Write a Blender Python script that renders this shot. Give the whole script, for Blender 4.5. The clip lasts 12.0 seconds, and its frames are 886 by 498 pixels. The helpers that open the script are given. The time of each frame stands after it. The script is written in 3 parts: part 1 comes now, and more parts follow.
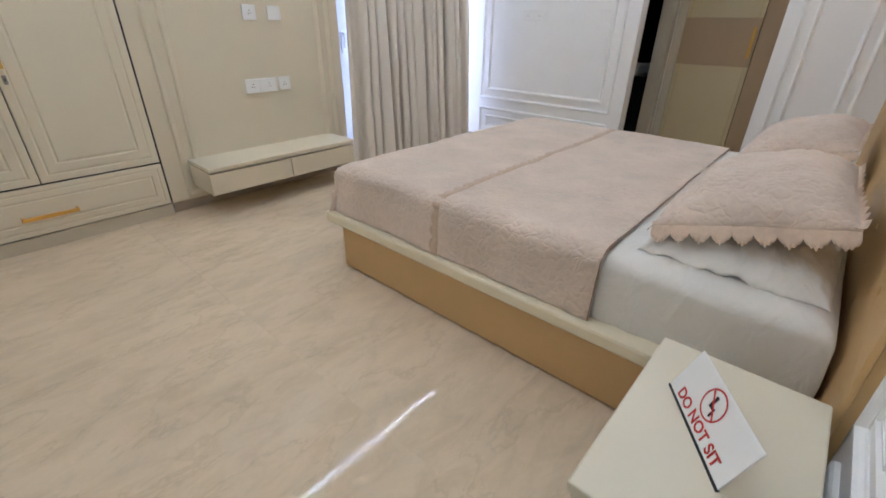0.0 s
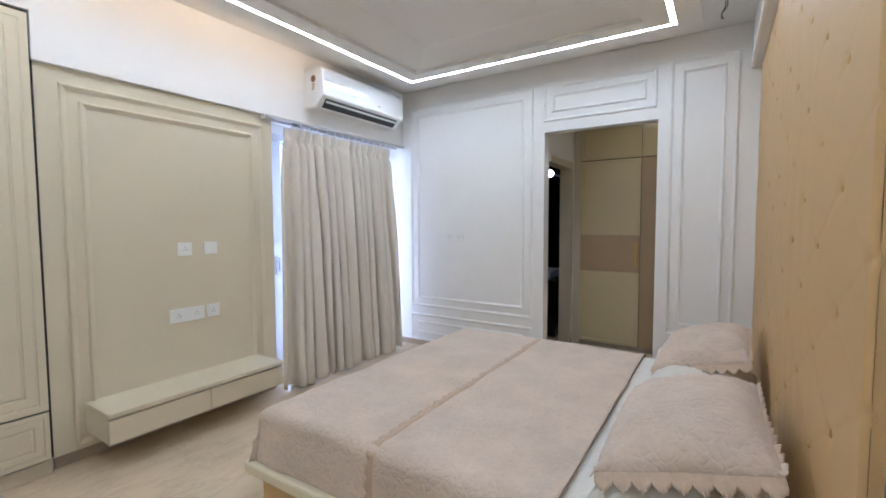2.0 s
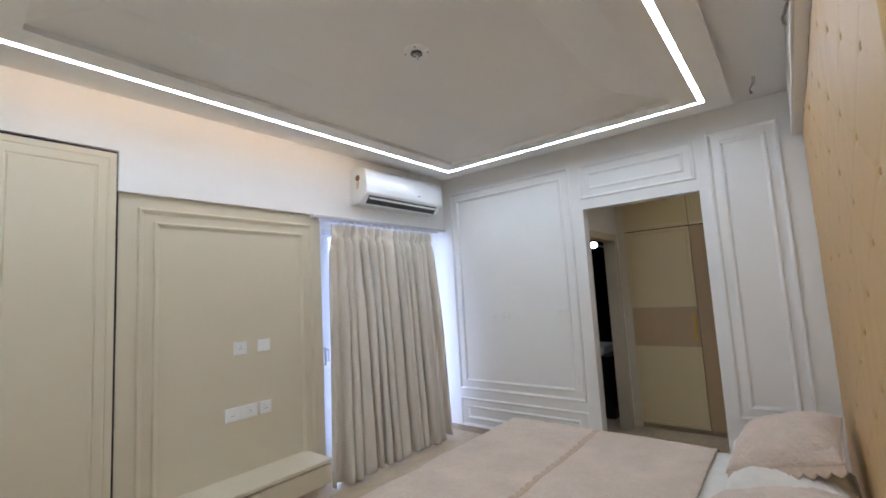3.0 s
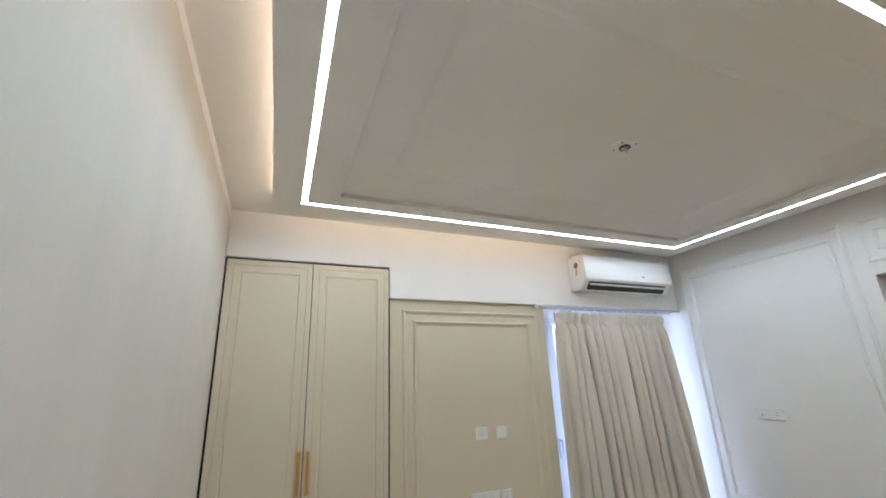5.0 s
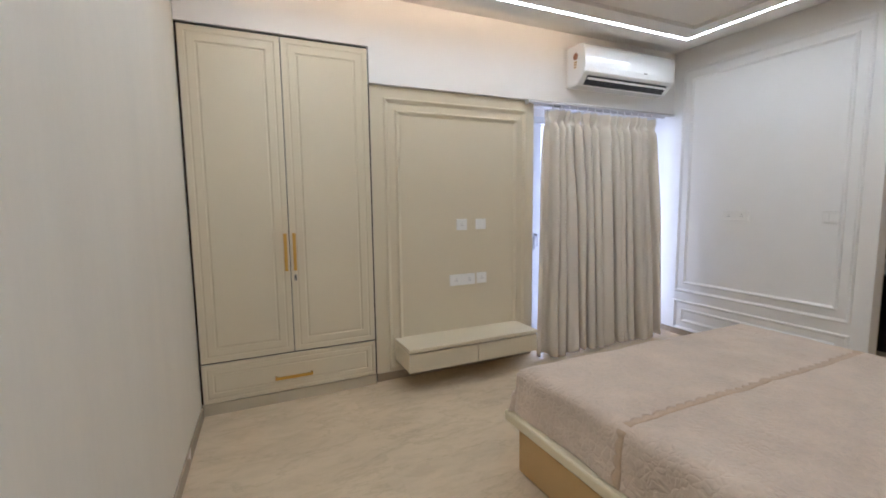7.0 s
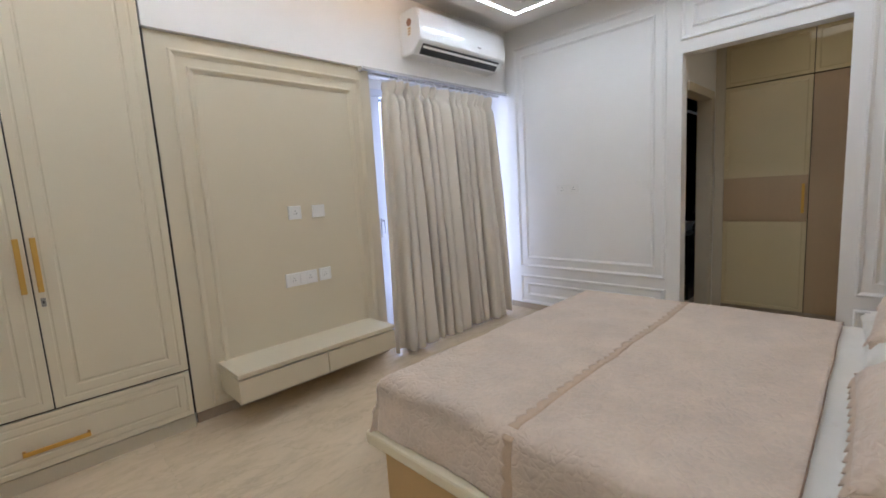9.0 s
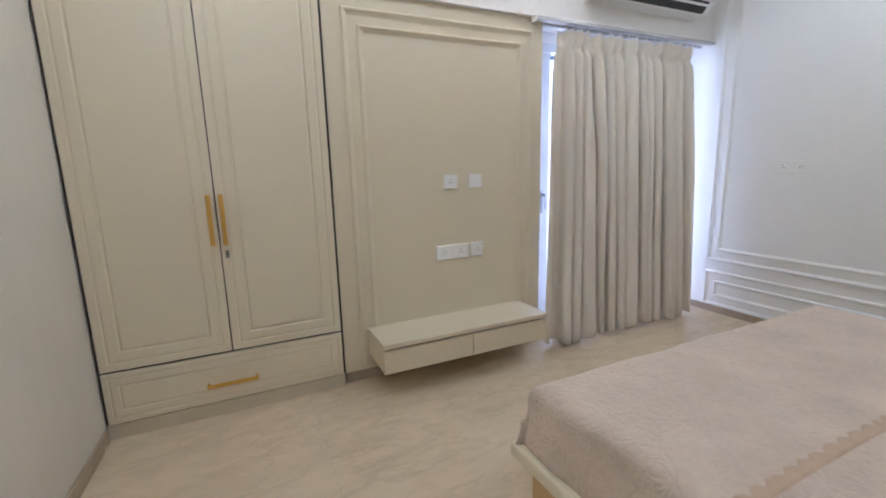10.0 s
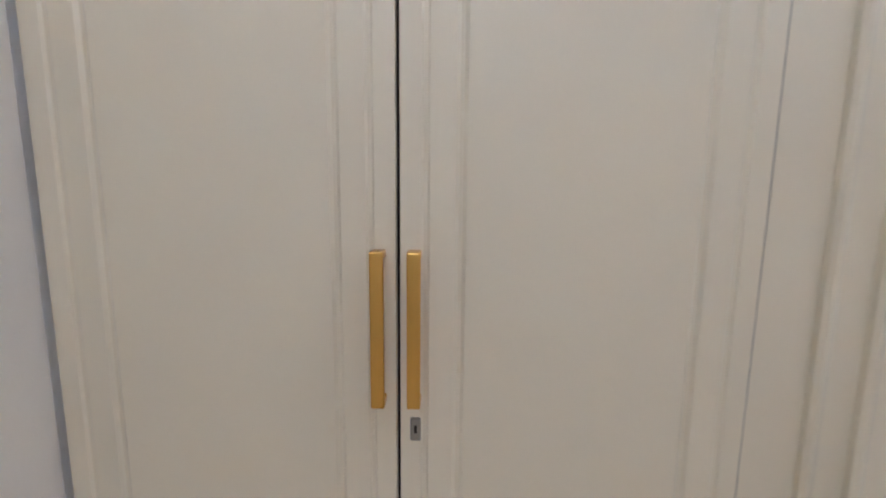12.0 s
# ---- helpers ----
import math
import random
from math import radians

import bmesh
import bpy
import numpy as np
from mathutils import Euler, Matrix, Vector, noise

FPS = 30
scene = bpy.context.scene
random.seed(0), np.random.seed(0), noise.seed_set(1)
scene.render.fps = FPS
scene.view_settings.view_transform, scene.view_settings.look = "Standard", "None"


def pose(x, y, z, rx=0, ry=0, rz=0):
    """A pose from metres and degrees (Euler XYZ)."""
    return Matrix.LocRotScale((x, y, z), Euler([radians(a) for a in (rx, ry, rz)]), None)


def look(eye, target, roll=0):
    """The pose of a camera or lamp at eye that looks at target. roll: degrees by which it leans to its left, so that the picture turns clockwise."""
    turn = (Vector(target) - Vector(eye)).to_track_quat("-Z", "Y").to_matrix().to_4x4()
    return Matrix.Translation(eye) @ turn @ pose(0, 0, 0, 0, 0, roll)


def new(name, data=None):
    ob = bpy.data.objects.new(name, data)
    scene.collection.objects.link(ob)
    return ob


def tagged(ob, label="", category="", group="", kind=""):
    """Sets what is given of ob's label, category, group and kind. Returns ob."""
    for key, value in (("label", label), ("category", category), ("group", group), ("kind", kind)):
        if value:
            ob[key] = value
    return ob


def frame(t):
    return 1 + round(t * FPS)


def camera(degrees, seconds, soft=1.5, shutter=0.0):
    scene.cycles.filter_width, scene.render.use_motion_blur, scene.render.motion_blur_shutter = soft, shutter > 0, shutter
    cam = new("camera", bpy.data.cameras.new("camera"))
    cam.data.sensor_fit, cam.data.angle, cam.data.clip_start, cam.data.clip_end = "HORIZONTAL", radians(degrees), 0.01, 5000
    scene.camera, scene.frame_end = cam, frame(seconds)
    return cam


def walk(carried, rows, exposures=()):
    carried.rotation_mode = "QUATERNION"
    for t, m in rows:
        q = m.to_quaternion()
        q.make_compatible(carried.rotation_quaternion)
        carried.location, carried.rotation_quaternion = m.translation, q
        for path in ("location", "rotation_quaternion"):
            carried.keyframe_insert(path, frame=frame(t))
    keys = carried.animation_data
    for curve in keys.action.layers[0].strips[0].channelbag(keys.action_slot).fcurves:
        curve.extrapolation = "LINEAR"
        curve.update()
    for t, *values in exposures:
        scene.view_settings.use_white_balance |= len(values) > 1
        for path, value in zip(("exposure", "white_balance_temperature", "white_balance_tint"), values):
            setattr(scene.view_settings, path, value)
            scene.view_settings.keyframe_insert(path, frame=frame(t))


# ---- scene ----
cam = camera(91.1, 12.0, soft=1.7, shutter=0.2)
PATH = [
    (0, (0.335, -3.086, 1.16), (1.674, -1.921, 0.237), 1.0),
    (0.5, (0.301, -3.081, 1.156), (1.6, -1.938, 0.152), -0.1),
    (1, (0.323, -3.057, 1.267), (1.766, -1.837, 0.611), -0.4),
    (1.5, (0.378, -3.081, 1.312), (1.978, -1.93, 0.974), -0.4),
    (2, (0.373, -3.068, 1.368), (2.055, -1.991, 1.253), -0.2),
    (2.5, (0.376, -3.077, 1.45), (2.038, -1.965, 1.473), -1.4),
    (2.7, (0.379, -3.094, 1.478), (2.002, -1.93, 1.572), -2.3),
    (4.3, (0.267, -3.222, 1.571), (1.379, -1.676, 2.182), -2.6),
    (4.5, (0.246, -3.235, 1.556), (1.236, -1.623, 2.206), -2.9),
    (5, (0.228, -3.243, 1.538), (0.99, -1.5, 2.155), -2.3),
    (5.5, (0.269, -3.253, 1.514), (0.959, -1.405, 1.84), -1.4),
    (6, (0.27, -3.219, 1.486), (0.982, -1.351, 1.518), -1.2),
    (6.5, (0.29, -3.191, 1.456), (1.005, -1.329, 1.311), -1.0),
    (7, (0.293, -3.124, 1.386), (1.129, -1.32, 1.172), -0.7),
    (7.5, (0.294, -3.051, 1.315), (1.553, -1.524, 1.028), -2.6),
    (7.7, (0.323, -3.03, 1.278), (1.761, -1.678, 0.957), -3.5),
    (9.3, (0.586, -2.69, 1.297), (1.94, -1.235, 1.074), -3.3),
    (9.5, (0.617, -2.638, 1.31), (1.818, -1.056, 1.071), -2.9),
    (10, (0.678, -2.47, 1.289), (1.518, -0.693, 0.923), -1.5),
    (10.5, (0.593, -2.02, 1.291), (1.147, -0.135, 0.921), 0.5),
    (11, (0.741, -1.636, 1.291), (0.919, 0.319, 0.91), -0.4),
    (11.5, (0.73, -1.11, 1.292), (0.749, 0.864, 0.97), 0.7),
    (12, (0.672, -0.689, 1.288), (0.633, 1.291, 1.008), 0.6),
]
EXPOSURE = [(0.0, 0.17, 5530, 9), (1.0, 0.18, 5430, 9), (1.5, 0.17, 5430, 8), (2.0, 0.16, 5410, 8), (2.7, -0.08, 5480, 8), (4.5, -0.14, 5510, 7),
            (5.0, -0.11, 5600, 4), (5.5, -0.21, 5660, 6), (6.5, -0.28, 5760, 8), (7.0, -0.11, 5830, 9), (7.6, -0.14, 5780, 9), (9.5, -0.11, 5730, 9),
            (10.0, -0.07, 5580, 9), (10.5, -0.05, 5780, 10), (11.0, 0.13, 5730, 12), (11.5, 0.17, 5430, 14), (12.0, 0.15, 5280, 15)]
walk(cam, [(t, look(eye, target, roll)) for t, eye, target, roll in PATH],
     EXPOSURE)

# ---- world and light ----
world = bpy.data.worlds.new("world")
scene.world = world
world.use_nodes = True
wn = world.node_tree.nodes
sky = wn.new("ShaderNodeTexSky")
sky.sky_type, sky.sun_disc = "NISHITA", False
sky.sun_elevation, sky.sun_rotation = radians(40), radians(-168)
wn["Background"].inputs[1].default_value = 0.12
world.node_tree.links.new(sky.outputs[0], wn["Background"].inputs[0])


def lamp(name, kind, energy, m, color=(1, 1, 1), size=None):
    data = bpy.data.lights.new(name, kind)
    data.energy, data.color = energy, color
    if size:
        data.shape, data.size, data.size_y = "RECTANGLE", size[0], size[1]
    ob = new(name, data)
    ob.matrix_world = m
    return ob


sun = lamp("sun", "SUN", 2.0, look((-3, -14, 12), (0, 0, 0)), (1, 0.95, 0.88))
sun.data.angle = radians(0.5)
# the sky's light in the opening of the balcony window
lamp("window_daylight", "AREA", 52.0, look((3.52, 0.60, 1.1), (3.52, -2, 1.1)), (0.74, 0.80, 1.0), (1.5, 2.1))
# added fill that brightens the passage and closet; no fitting stands for it
lamp("passage_fill", "AREA", 0.8, look((4.86, -2.42, 2.46), (4.86, -2.42, 0)), (1.0, 0.88, 0.72), (0.3, 0.3))


# ---- materials ----
def srgb(r, g, b):
    return tuple((c / 255 / 12.92 if c / 255 <= 0.04045 else ((c / 255 + 0.055) / 1.055) ** 2.4) for c in (r, g, b)) + (1.0,)


def mat(name, color, rough=0.5, metal=0.0, var=0.06, scale=6.0, stretch=(1, 1, 1), fine=120.0, bump=0.02, coat=0.0, sheen=0.0, rvar=0.08):
    """A surface with two scales of variation in tint and roughness and a fine relief."""
    m = bpy.data.materials.new(name)
    m.use_nodes = True
    nt = m.node_tree
    n, ln = nt.nodes, nt.links
    p = n["Principled BSDF"]
    tc, mp = n.new("ShaderNodeTexCoord"), n.new("ShaderNodeMapping")
    mp.inputs["Scale"].default_value = stretch
    ln.new(tc.outputs["Object"], mp.inputs[0])
    big, small = n.new("ShaderNodeTexNoise"), n.new("ShaderNodeTexNoise")
    big.inputs["Scale"].default_value, big.inputs["Detail"].default_value = scale, 5
    small.inputs["Scale"].default_value, small.inputs["Detail"].default_value = fine, 3
    ln.new(mp.outputs[0], big.inputs["Vector"]), ln.new(mp.outputs[0], small.inputs["Vector"])
    add = n.new("ShaderNodeMath")
    add.operation, add.inputs[1].default_value = "MULTIPLY_ADD", 0.35
    ln.new(small.outputs["Fac"], add.inputs[0]), ln.new(big.outputs["Fac"], add.inputs[2])
    ramp = n.new("ShaderNodeMapRange")
    ramp.inputs[1].default_value, ramp.inputs[2].default_value = 0.35, 1.0
    ramp.inputs[3].default_value, ramp.inputs[4].default_value = 1 - var, 1 + var
    ln.new(add.outputs[0], ramp.inputs[0])
    mul = n.new("ShaderNodeVectorMath")
    mul.operation, mul.inputs[0].default_value = "SCALE", color[:3]
    ln.new(ramp.outputs[0], mul.inputs["Scale"])
    ln.new(mul.outputs[0], p.inputs["Base Color"])
    rr = n.new("ShaderNodeMapRange")
    rr.inputs[3].default_value, rr.inputs[4].default_value = max(0.02, rough - rvar), min(1, rough + rvar)
    ln.new(big.outputs["Fac"], rr.inputs[0]), ln.new(rr.outputs[0], p.inputs["Roughness"])
    p.inputs["Metallic"].default_value, p.inputs["Coat Weight"].default_value, p.inputs["Sheen Weight"].default_value = metal, coat, sheen
    if bump:
        bp = n.new("ShaderNodeBump")
        bp.inputs["Strength"].default_value, bp.inputs["Distance"].default_value = bump, 0.01
        ln.new(small.outputs["Fac"], bp.inputs["Height"]), ln.new(bp.outputs[0], p.inputs["Normal"])
    return m


def glow(name, color, strength):
    m = bpy.data.materials.new(name)
    m.use_nodes = True
    p = m.node_tree.nodes["Principled BSDF"]
    p.inputs["Base Color"].default_value = (0.8, 0.8, 0.8, 1)
    p.inputs["Emission Color"].default_value, p.inputs["Emission Strength"].default_value = color, strength
    return m


def marble():
    """Polished beige marble: cloudy streaks that run aslant, with a few fine veins."""
    m = mat("beige_marble", srgb(221, 201, 172), rough=0.05, var=0.06, scale=1.6, stretch=(1.0, 1.0, 1), fine=60, bump=0.0, rvar=0.015)
    n, ln = m.node_tree.nodes, m.node_tree.links
    p = n["Principled BSDF"]
    tc, mp, info, addv = n.new("ShaderNodeTexCoord"), n.new("ShaderNodeMapping"), n.new("ShaderNodeObjectInfo"), n.new("ShaderNodeVectorMath")
    mp.inputs["Rotation"].default_value, mp.inputs["Scale"].default_value = (0, 0, radians(-24)), (1.0, 2.3, 1)
    addv.operation = "MULTIPLY_ADD"
    addv.inputs[1].default_value = (7, 3, 0)
    ln.new(info.outputs["Random"], addv.inputs[0]), ln.new(tc.outputs["Object"], addv.inputs[2])
    ln.new(addv.outputs[0], mp.inputs[0])
    last = p.inputs["Base Color"].links[0].from_socket
    for scale, detail, dist, stops, share in (
            (1.9, 8, 0.5, ((0.30, 0.80), (0.50, 0.97), (0.72, 1.06)), 0.55),
            (5.5, 10, 0.8, ((0.36, 0.84), (0.52, 1.0), (0.70, 1.04)), 0.5),
            (1.3, 6, 0.35, ((0.482, 1.0), (0.497, 0.80), (0.512, 1.0)), 0.5)):
        tex, cr, mix = n.new("ShaderNodeTexNoise"), n.new("ShaderNodeValToRGB"), n.new("ShaderNodeMix")
        tex.inputs["Scale"].default_value, tex.inputs["Detail"].default_value, tex.inputs["Distortion"].default_value = scale, detail, dist
        tex.inputs["Roughness"].default_value = 0.62
        ln.new(mp.outputs[0], tex.inputs["Vector"])
        e = cr.color_ramp.elements
        e[0].position, e[1].position = stops[0][0], stops[2][0]
        mid = e.new(stops[1][0])
        for el, (_, v) in zip((cr.color_ramp.elements[0], cr.color_ramp.elements[1], cr.color_ramp.elements[2]), stops):
            el.color = (v, v * (0.985 if v < 1 else 1), v * (0.95 if v < 1 else 1), 1)
        ln.new(tex.outputs["Fac"], cr.inputs[0])
        mix.data_type, mix.blend_type, mix.inputs["Factor"].default_value = "RGBA", "MULTIPLY", share
        ln.new(last, mix.inputs["A"]), ln.new(cr.outputs[0], mix.inputs["B"])
        last = mix.outputs["Result"]
    p.inputs["Specular IOR Level"].default_value = 0.22
    wave, bp = n.new("ShaderNodeTexNoise"), n.new("ShaderNodeBump")
    wave.inputs["Scale"].default_value, wave.inputs["Detail"].default_value = 9, 4
    bp.inputs["Strength"].default_value, bp.inputs["Distance"].default_value = 0.03, 0.01
    ln.new(tc.outputs["Object"], wave.inputs["Vector"]), ln.new(wave.outputs["Fac"], bp.inputs["Height"]), ln.new(bp.outputs[0], p.inputs["Normal"])
    ln.new(last, p.inputs["Base Color"])
    return m


def wallpaper():
    m = mat("wallpaper", srgb(226, 219, 206), rough=0.62, var=0.045, scale=5, stretch=(1, 1, 0.22), fine=60, bump=0.05)
    return m


def quilt():
    """Stonewashed coverlet with embossed leaf scrolls."""
    m = mat("quilted_coverlet", srgb(216, 196, 177), rough=0.9, var=0.14, scale=4.5, fine=90, bump=0.0, sheen=0.25)
    n, ln = m.node_tree.nodes, m.node_tree.links
    p = n["Principled BSDF"]
    tc = n.new("ShaderNodeTexCoord")
    warp = n.new("ShaderNodeTexNoise")
    warp.inputs["Scale"].default_value, warp.inputs["Detail"].default_value = 14, 2
    ln.new(tc.outputs["Object"], warp.inputs["Vector"])
    mixv = n.new("ShaderNodeVectorMath")
    mixv.operation, mixv.inputs[1].default_value = "MULTIPLY_ADD", (0.10, 0.10, 0.10)
    ln.new(warp.outputs["Color"], mixv.inputs[0]), ln.new(tc.outputs["Object"], mixv.inputs[2])
    vor = n.new("ShaderNodeTexVoronoi")
    vor.feature = "DISTANCE_TO_EDGE"
    vor.inputs["Scale"].default_value = 27
    ln.new(mixv.outputs[0], vor.inputs["Vector"])
    mr = n.new("ShaderNodeMapRange")
    mr.inputs[2].default_value = 0.24
    ln.new(vor.outputs["Distance"], mr.inputs[0])
    # edges of the embossed cells slightly paler than their middles, in patches
    edge_tint, patch, mul = n.new("ShaderNodeMapRange"), n.new("ShaderNodeTexNoise"), n.new("ShaderNodeVectorMath")
    patch.inputs["Scale"].default_value, patch.inputs["Detail"].default_value = 7, 4
    ln.new(tc.outputs["Object"], patch.inputs["Vector"])
    both = n.new("ShaderNodeMath")
    both.operation = "MULTIPLY"
    ln.new(mr.outputs[0], both.inputs[0]), ln.new(patch.outputs["Fac"], both.inputs[1])
    edge_tint.inputs[2].default_value = 0.6
    edge_tint.inputs[3].default_value, edge_tint.inputs[4].default_value = 1.035, 0.985
    ln.new(both.outputs[0], edge_tint.inputs[0])
    mul.operation = "SCALE"
    ln.new(p.inputs["Base Color"].links[0].from_socket, mul.inputs[0]), ln.new(edge_tint.outputs[0], mul.inputs["Scale"])
    ln.new(mul.outputs[0], p.inputs["Base Color"])
    bp = n.new("ShaderNodeBump")
    bp.inputs["Strength"].default_value, bp.inputs["Distance"].default_value = 0.42, 0.006
    ln.new(mr.outputs[0], bp.inputs["Height"]), ln.new(bp.outputs[0], p.inputs["Normal"])
    return m


def cloth_through(name, color, through_share, bump=0.05):
    m = mat(name, color, rough=0.85, var=0.07, scale=5, stretch=(1, 1, 0.3), fine=220, bump=bump, sheen=0.1)
    n, ln = m.node_tree.nodes, m.node_tree.links
    p, out = n["Principled BSDF"], n["Material Output"]
    tr, mx = n.new("ShaderNodeBsdfTranslucent"), n.new("ShaderNodeMixShader")
    tr.inputs["Color"].default_value = color
    mx.inputs[0].default_value = through_share
    ln.new(p.outputs[0], mx.inputs[1]), ln.new(tr.outputs[0], mx.inputs[2]), ln.new(mx.outputs[0], out.inputs["Surface"])
    return m


WHITE = mat("white_wall_paint", srgb(246, 244, 241), rough=0.55, var=0.02, scale=3, fine=160, bump=0.015)
CEIL = mat("ceiling_paint", srgb(238, 235, 230), rough=0.7, var=0.02, scale=2, fine=140, bump=0.015)
PAPER = wallpaper()
FLOOR = marble()
SKIRT = mat("marble_skirting", srgb(176, 160, 140), rough=0.25, var=0.12, scale=6, fine=40, bump=0)
CREAM = mat("cream_lacquer", srgb(225, 213, 187), rough=0.38, var=0.02, scale=3, fine=200, bump=0.01, rvar=0.02)
CREAM_D = mat("cream_closet_laminate", srgb(218, 201, 158), rough=0.07, var=0.03, scale=3, fine=120, bump=0.0, rvar=0.02)
TAN = mat("tan_laminate", srgb(186, 158, 122), rough=0.35, var=0.05, scale=5, stretch=(1, 1, 0.2), fine=60, bump=0.01)
GOLD = mat("brushed_gold", srgb(216, 172, 92), rough=0.28, metal=1.0, var=0.06, scale=20, stretch=(1, 1, 0.1), fine=300, bump=0.02)
# the shade of narrow gaps is put into this colour; plinths share it
DARK = mat("gap_shade_and_plinth_dark", srgb(60, 53, 46), rough=0.8, var=0.1)
BLACK = mat("bathroom_black", srgb(26, 26, 32), rough=0.25, var=0.3, scale=4, fine=30, bump=0)
LEATHER = mat("tan_leatherette", srgb(206, 169, 114), rough=0.5, var=0.05, scale=5, fine=240, bump=0.06)
LEDGE = mat("cream_leatherette", srgb(234, 222, 192), rough=0.42, var=0.03, scale=5, fine=220, bump=0.04)
QUILT = quilt()
LACE = mat("tan_lace", srgb(214, 190, 166), rough=0.9, var=0.12, scale=40, fine=260, bump=0.2, sheen=0.2)
BAND = mat("tan_band", srgb(202, 174, 146), rough=0.9, var=0.1, scale=30, fine=240, bump=0.15, sheen=0.2)
PIPING = mat("brown_piping", srgb(146, 120, 101), rough=0.9, var=0.15, scale=60, fine=260, bump=0.1)
SHEET = mat("white_cotton_sheet", srgb(235, 229, 219), rough=0.85, var=0.03, scale=5, fine=260, bump=0.05, sheen=0.15)
def wrinkled(m, scale, strength):
    """Adds soft long creases to a cloth."""
    n, ln = m.node_tree.nodes, m.node_tree.links
    p = n["Principled BSDF"]
    tc, mp, tex, bp = n.new("ShaderNodeTexCoord"), n.new("ShaderNodeMapping"), n.new("ShaderNodeTexNoise"), n.new("ShaderNodeBump")
    mp.inputs["Rotation"].default_value, mp.inputs["Scale"].default_value = (0.2, 0.4, 0.6), (1.0, 2.6, 1.4)
    tex.inputs["Scale"].default_value, tex.inputs["Detail"].default_value, tex.inputs["Distortion"].default_value = scale, 3, 1.2
    bp.inputs["Strength"].default_value, bp.inputs["Distance"].default_value = strength, 0.03
    ln.new(tc.outputs["Object"], mp.inputs[0]), ln.new(mp.outputs[0], tex.inputs["Vector"]), ln.new(tex.outputs["Fac"], bp.inputs["Height"])
    if p.inputs["Normal"].links:
        ln.new(p.inputs["Normal"].links[0].from_socket, bp.inputs["Normal"])
    ln.new(bp.outputs[0], p.inputs["Normal"])


wrinkled(SHEET, 3.6, 0.6)
wrinkled(QUILT, 2.5, 0.25)
CURTAIN = cloth_through("oatmeal_curtain_cloth", srgb(246, 237, 222), 0.22)
SHEER = cloth_through("white_sheer_cloth", srgb(245, 245, 248), 0.6, 0.02)
PLASTIC = mat("white_plastic", srgb(250, 248, 244), rough=0.25, var=0.01, fine=80, bump=0)
AC_BODY = mat("glossy_white_plastic", srgb(246, 246, 245), rough=0.05, var=0.01, fine=60, bump=0, rvar=0.02)
AC_DARK = mat("dark_grey_plastic", srgb(44, 44, 48), rough=0.4, var=0.05, bump=0)
ALU = mat("white_aluminium", srgb(226, 228, 232), rough=0.35, var=0.02, bump=0)
STEEL = mat("grey_steel", srgb(150, 146, 140), rough=0.35, metal=1.0, var=0.1, bump=0)
TRACK = mat("grey_aluminium", srgb(196, 193, 189), rough=0.4, metal=0.4, var=0.04, bump=0)
RED = mat("red_print", srgb(196, 36, 30), rough=0.5, var=0.03, bump=0)
INK = mat("black_print", srgb(34, 32, 36), rough=0.5, var=0.03, bump=0)
RUST = mat("rust_label", srgb(146, 100, 74), rough=0.5, var=0.05, bump=0)
ORANGE = mat("orange_label", srgb(186, 150, 84), rough=0.5, var=0.05, bump=0)
WOOD_FRAME = mat("beige_door_frame", srgb(208, 196, 172), rough=0.4, var=0.04, stretch=(1, 1, 0.2), bump=0.01)
LED = glow("led_diffuser", (0.90, 0.95, 1.0, 1), 34.0)
WARM = glow("warm_cove_strip", (1.0, 0.72, 0.50, 1), 13.0)
LAMP = glow("bathroom_lamp_glass", (1.0, 0.95, 0.88, 1), 40.0)
GLASS = bpy.data.materials.new("window_glass")
GLASS.use_nodes = True
gp = GLASS.node_tree.nodes["Principled BSDF"]
gp.inputs["Base Color"].default_value = (0.66, 0.65, 0.70, 1)
gp.inputs["Transmission Weight"].default_value, gp.inputs["Roughness"].default_value, gp.inputs["IOR"].default_value = 1.0, 0.0, 1.02


# ---- mesh helpers ----
def finish(name, bm, material, parent=None, label="", smooth=False):
    bmesh.ops.remove_doubles(bm, verts=bm.verts, dist=1e-5)
    bmesh.ops.recalc_face_normals(bm, faces=bm.faces)
    me = bpy.data.meshes.new(name)
    bm.to_mesh(me)
    bm.free()
    me.materials.append(material)
    if smooth:
        me.polygons.foreach_set("use_smooth", [True] * len(me.polygons))
    ob = new(name, me)
    ob.parent = parent
    return tagged(ob, label=label)


def part(name, bm, material, parent, label="", smooth=False):
    return finish(name, bm, material, parent, label, smooth)


def thing(name, m, label, category, group=""):
    ob = new(name)
    ob.empty_display_size = 0.05
    ob.matrix_world = m
    return tagged(ob, label, category, group)


def box(bm, x0, y0, z0, x1, y1, z1, bevel=0.0, seg=2):
    r = bmesh.ops.create_cube(bm, size=1.0)
    for v in r["verts"]:
        v.co = Vector((x0 + (v.co.x + 0.5) * (x1 - x0), y0 + (v.co.y + 0.5) * (y1 - y0), z0 + (v.co.z + 0.5) * (z1 - z0)))
    if bevel:
        edges = list({e for v in r["verts"] for e in v.link_edges})
        bmesh.ops.bevel(bm, geom=edges, offset=bevel, segments=seg, affect="EDGES", profile=0.5)
    return bm


def boxes(*rows, bevel=0.0):
    bm = bmesh.new()
    for r in rows:
        box(bm, *r[:6], bevel=r[6] if len(r) > 6 else bevel)
    return bm


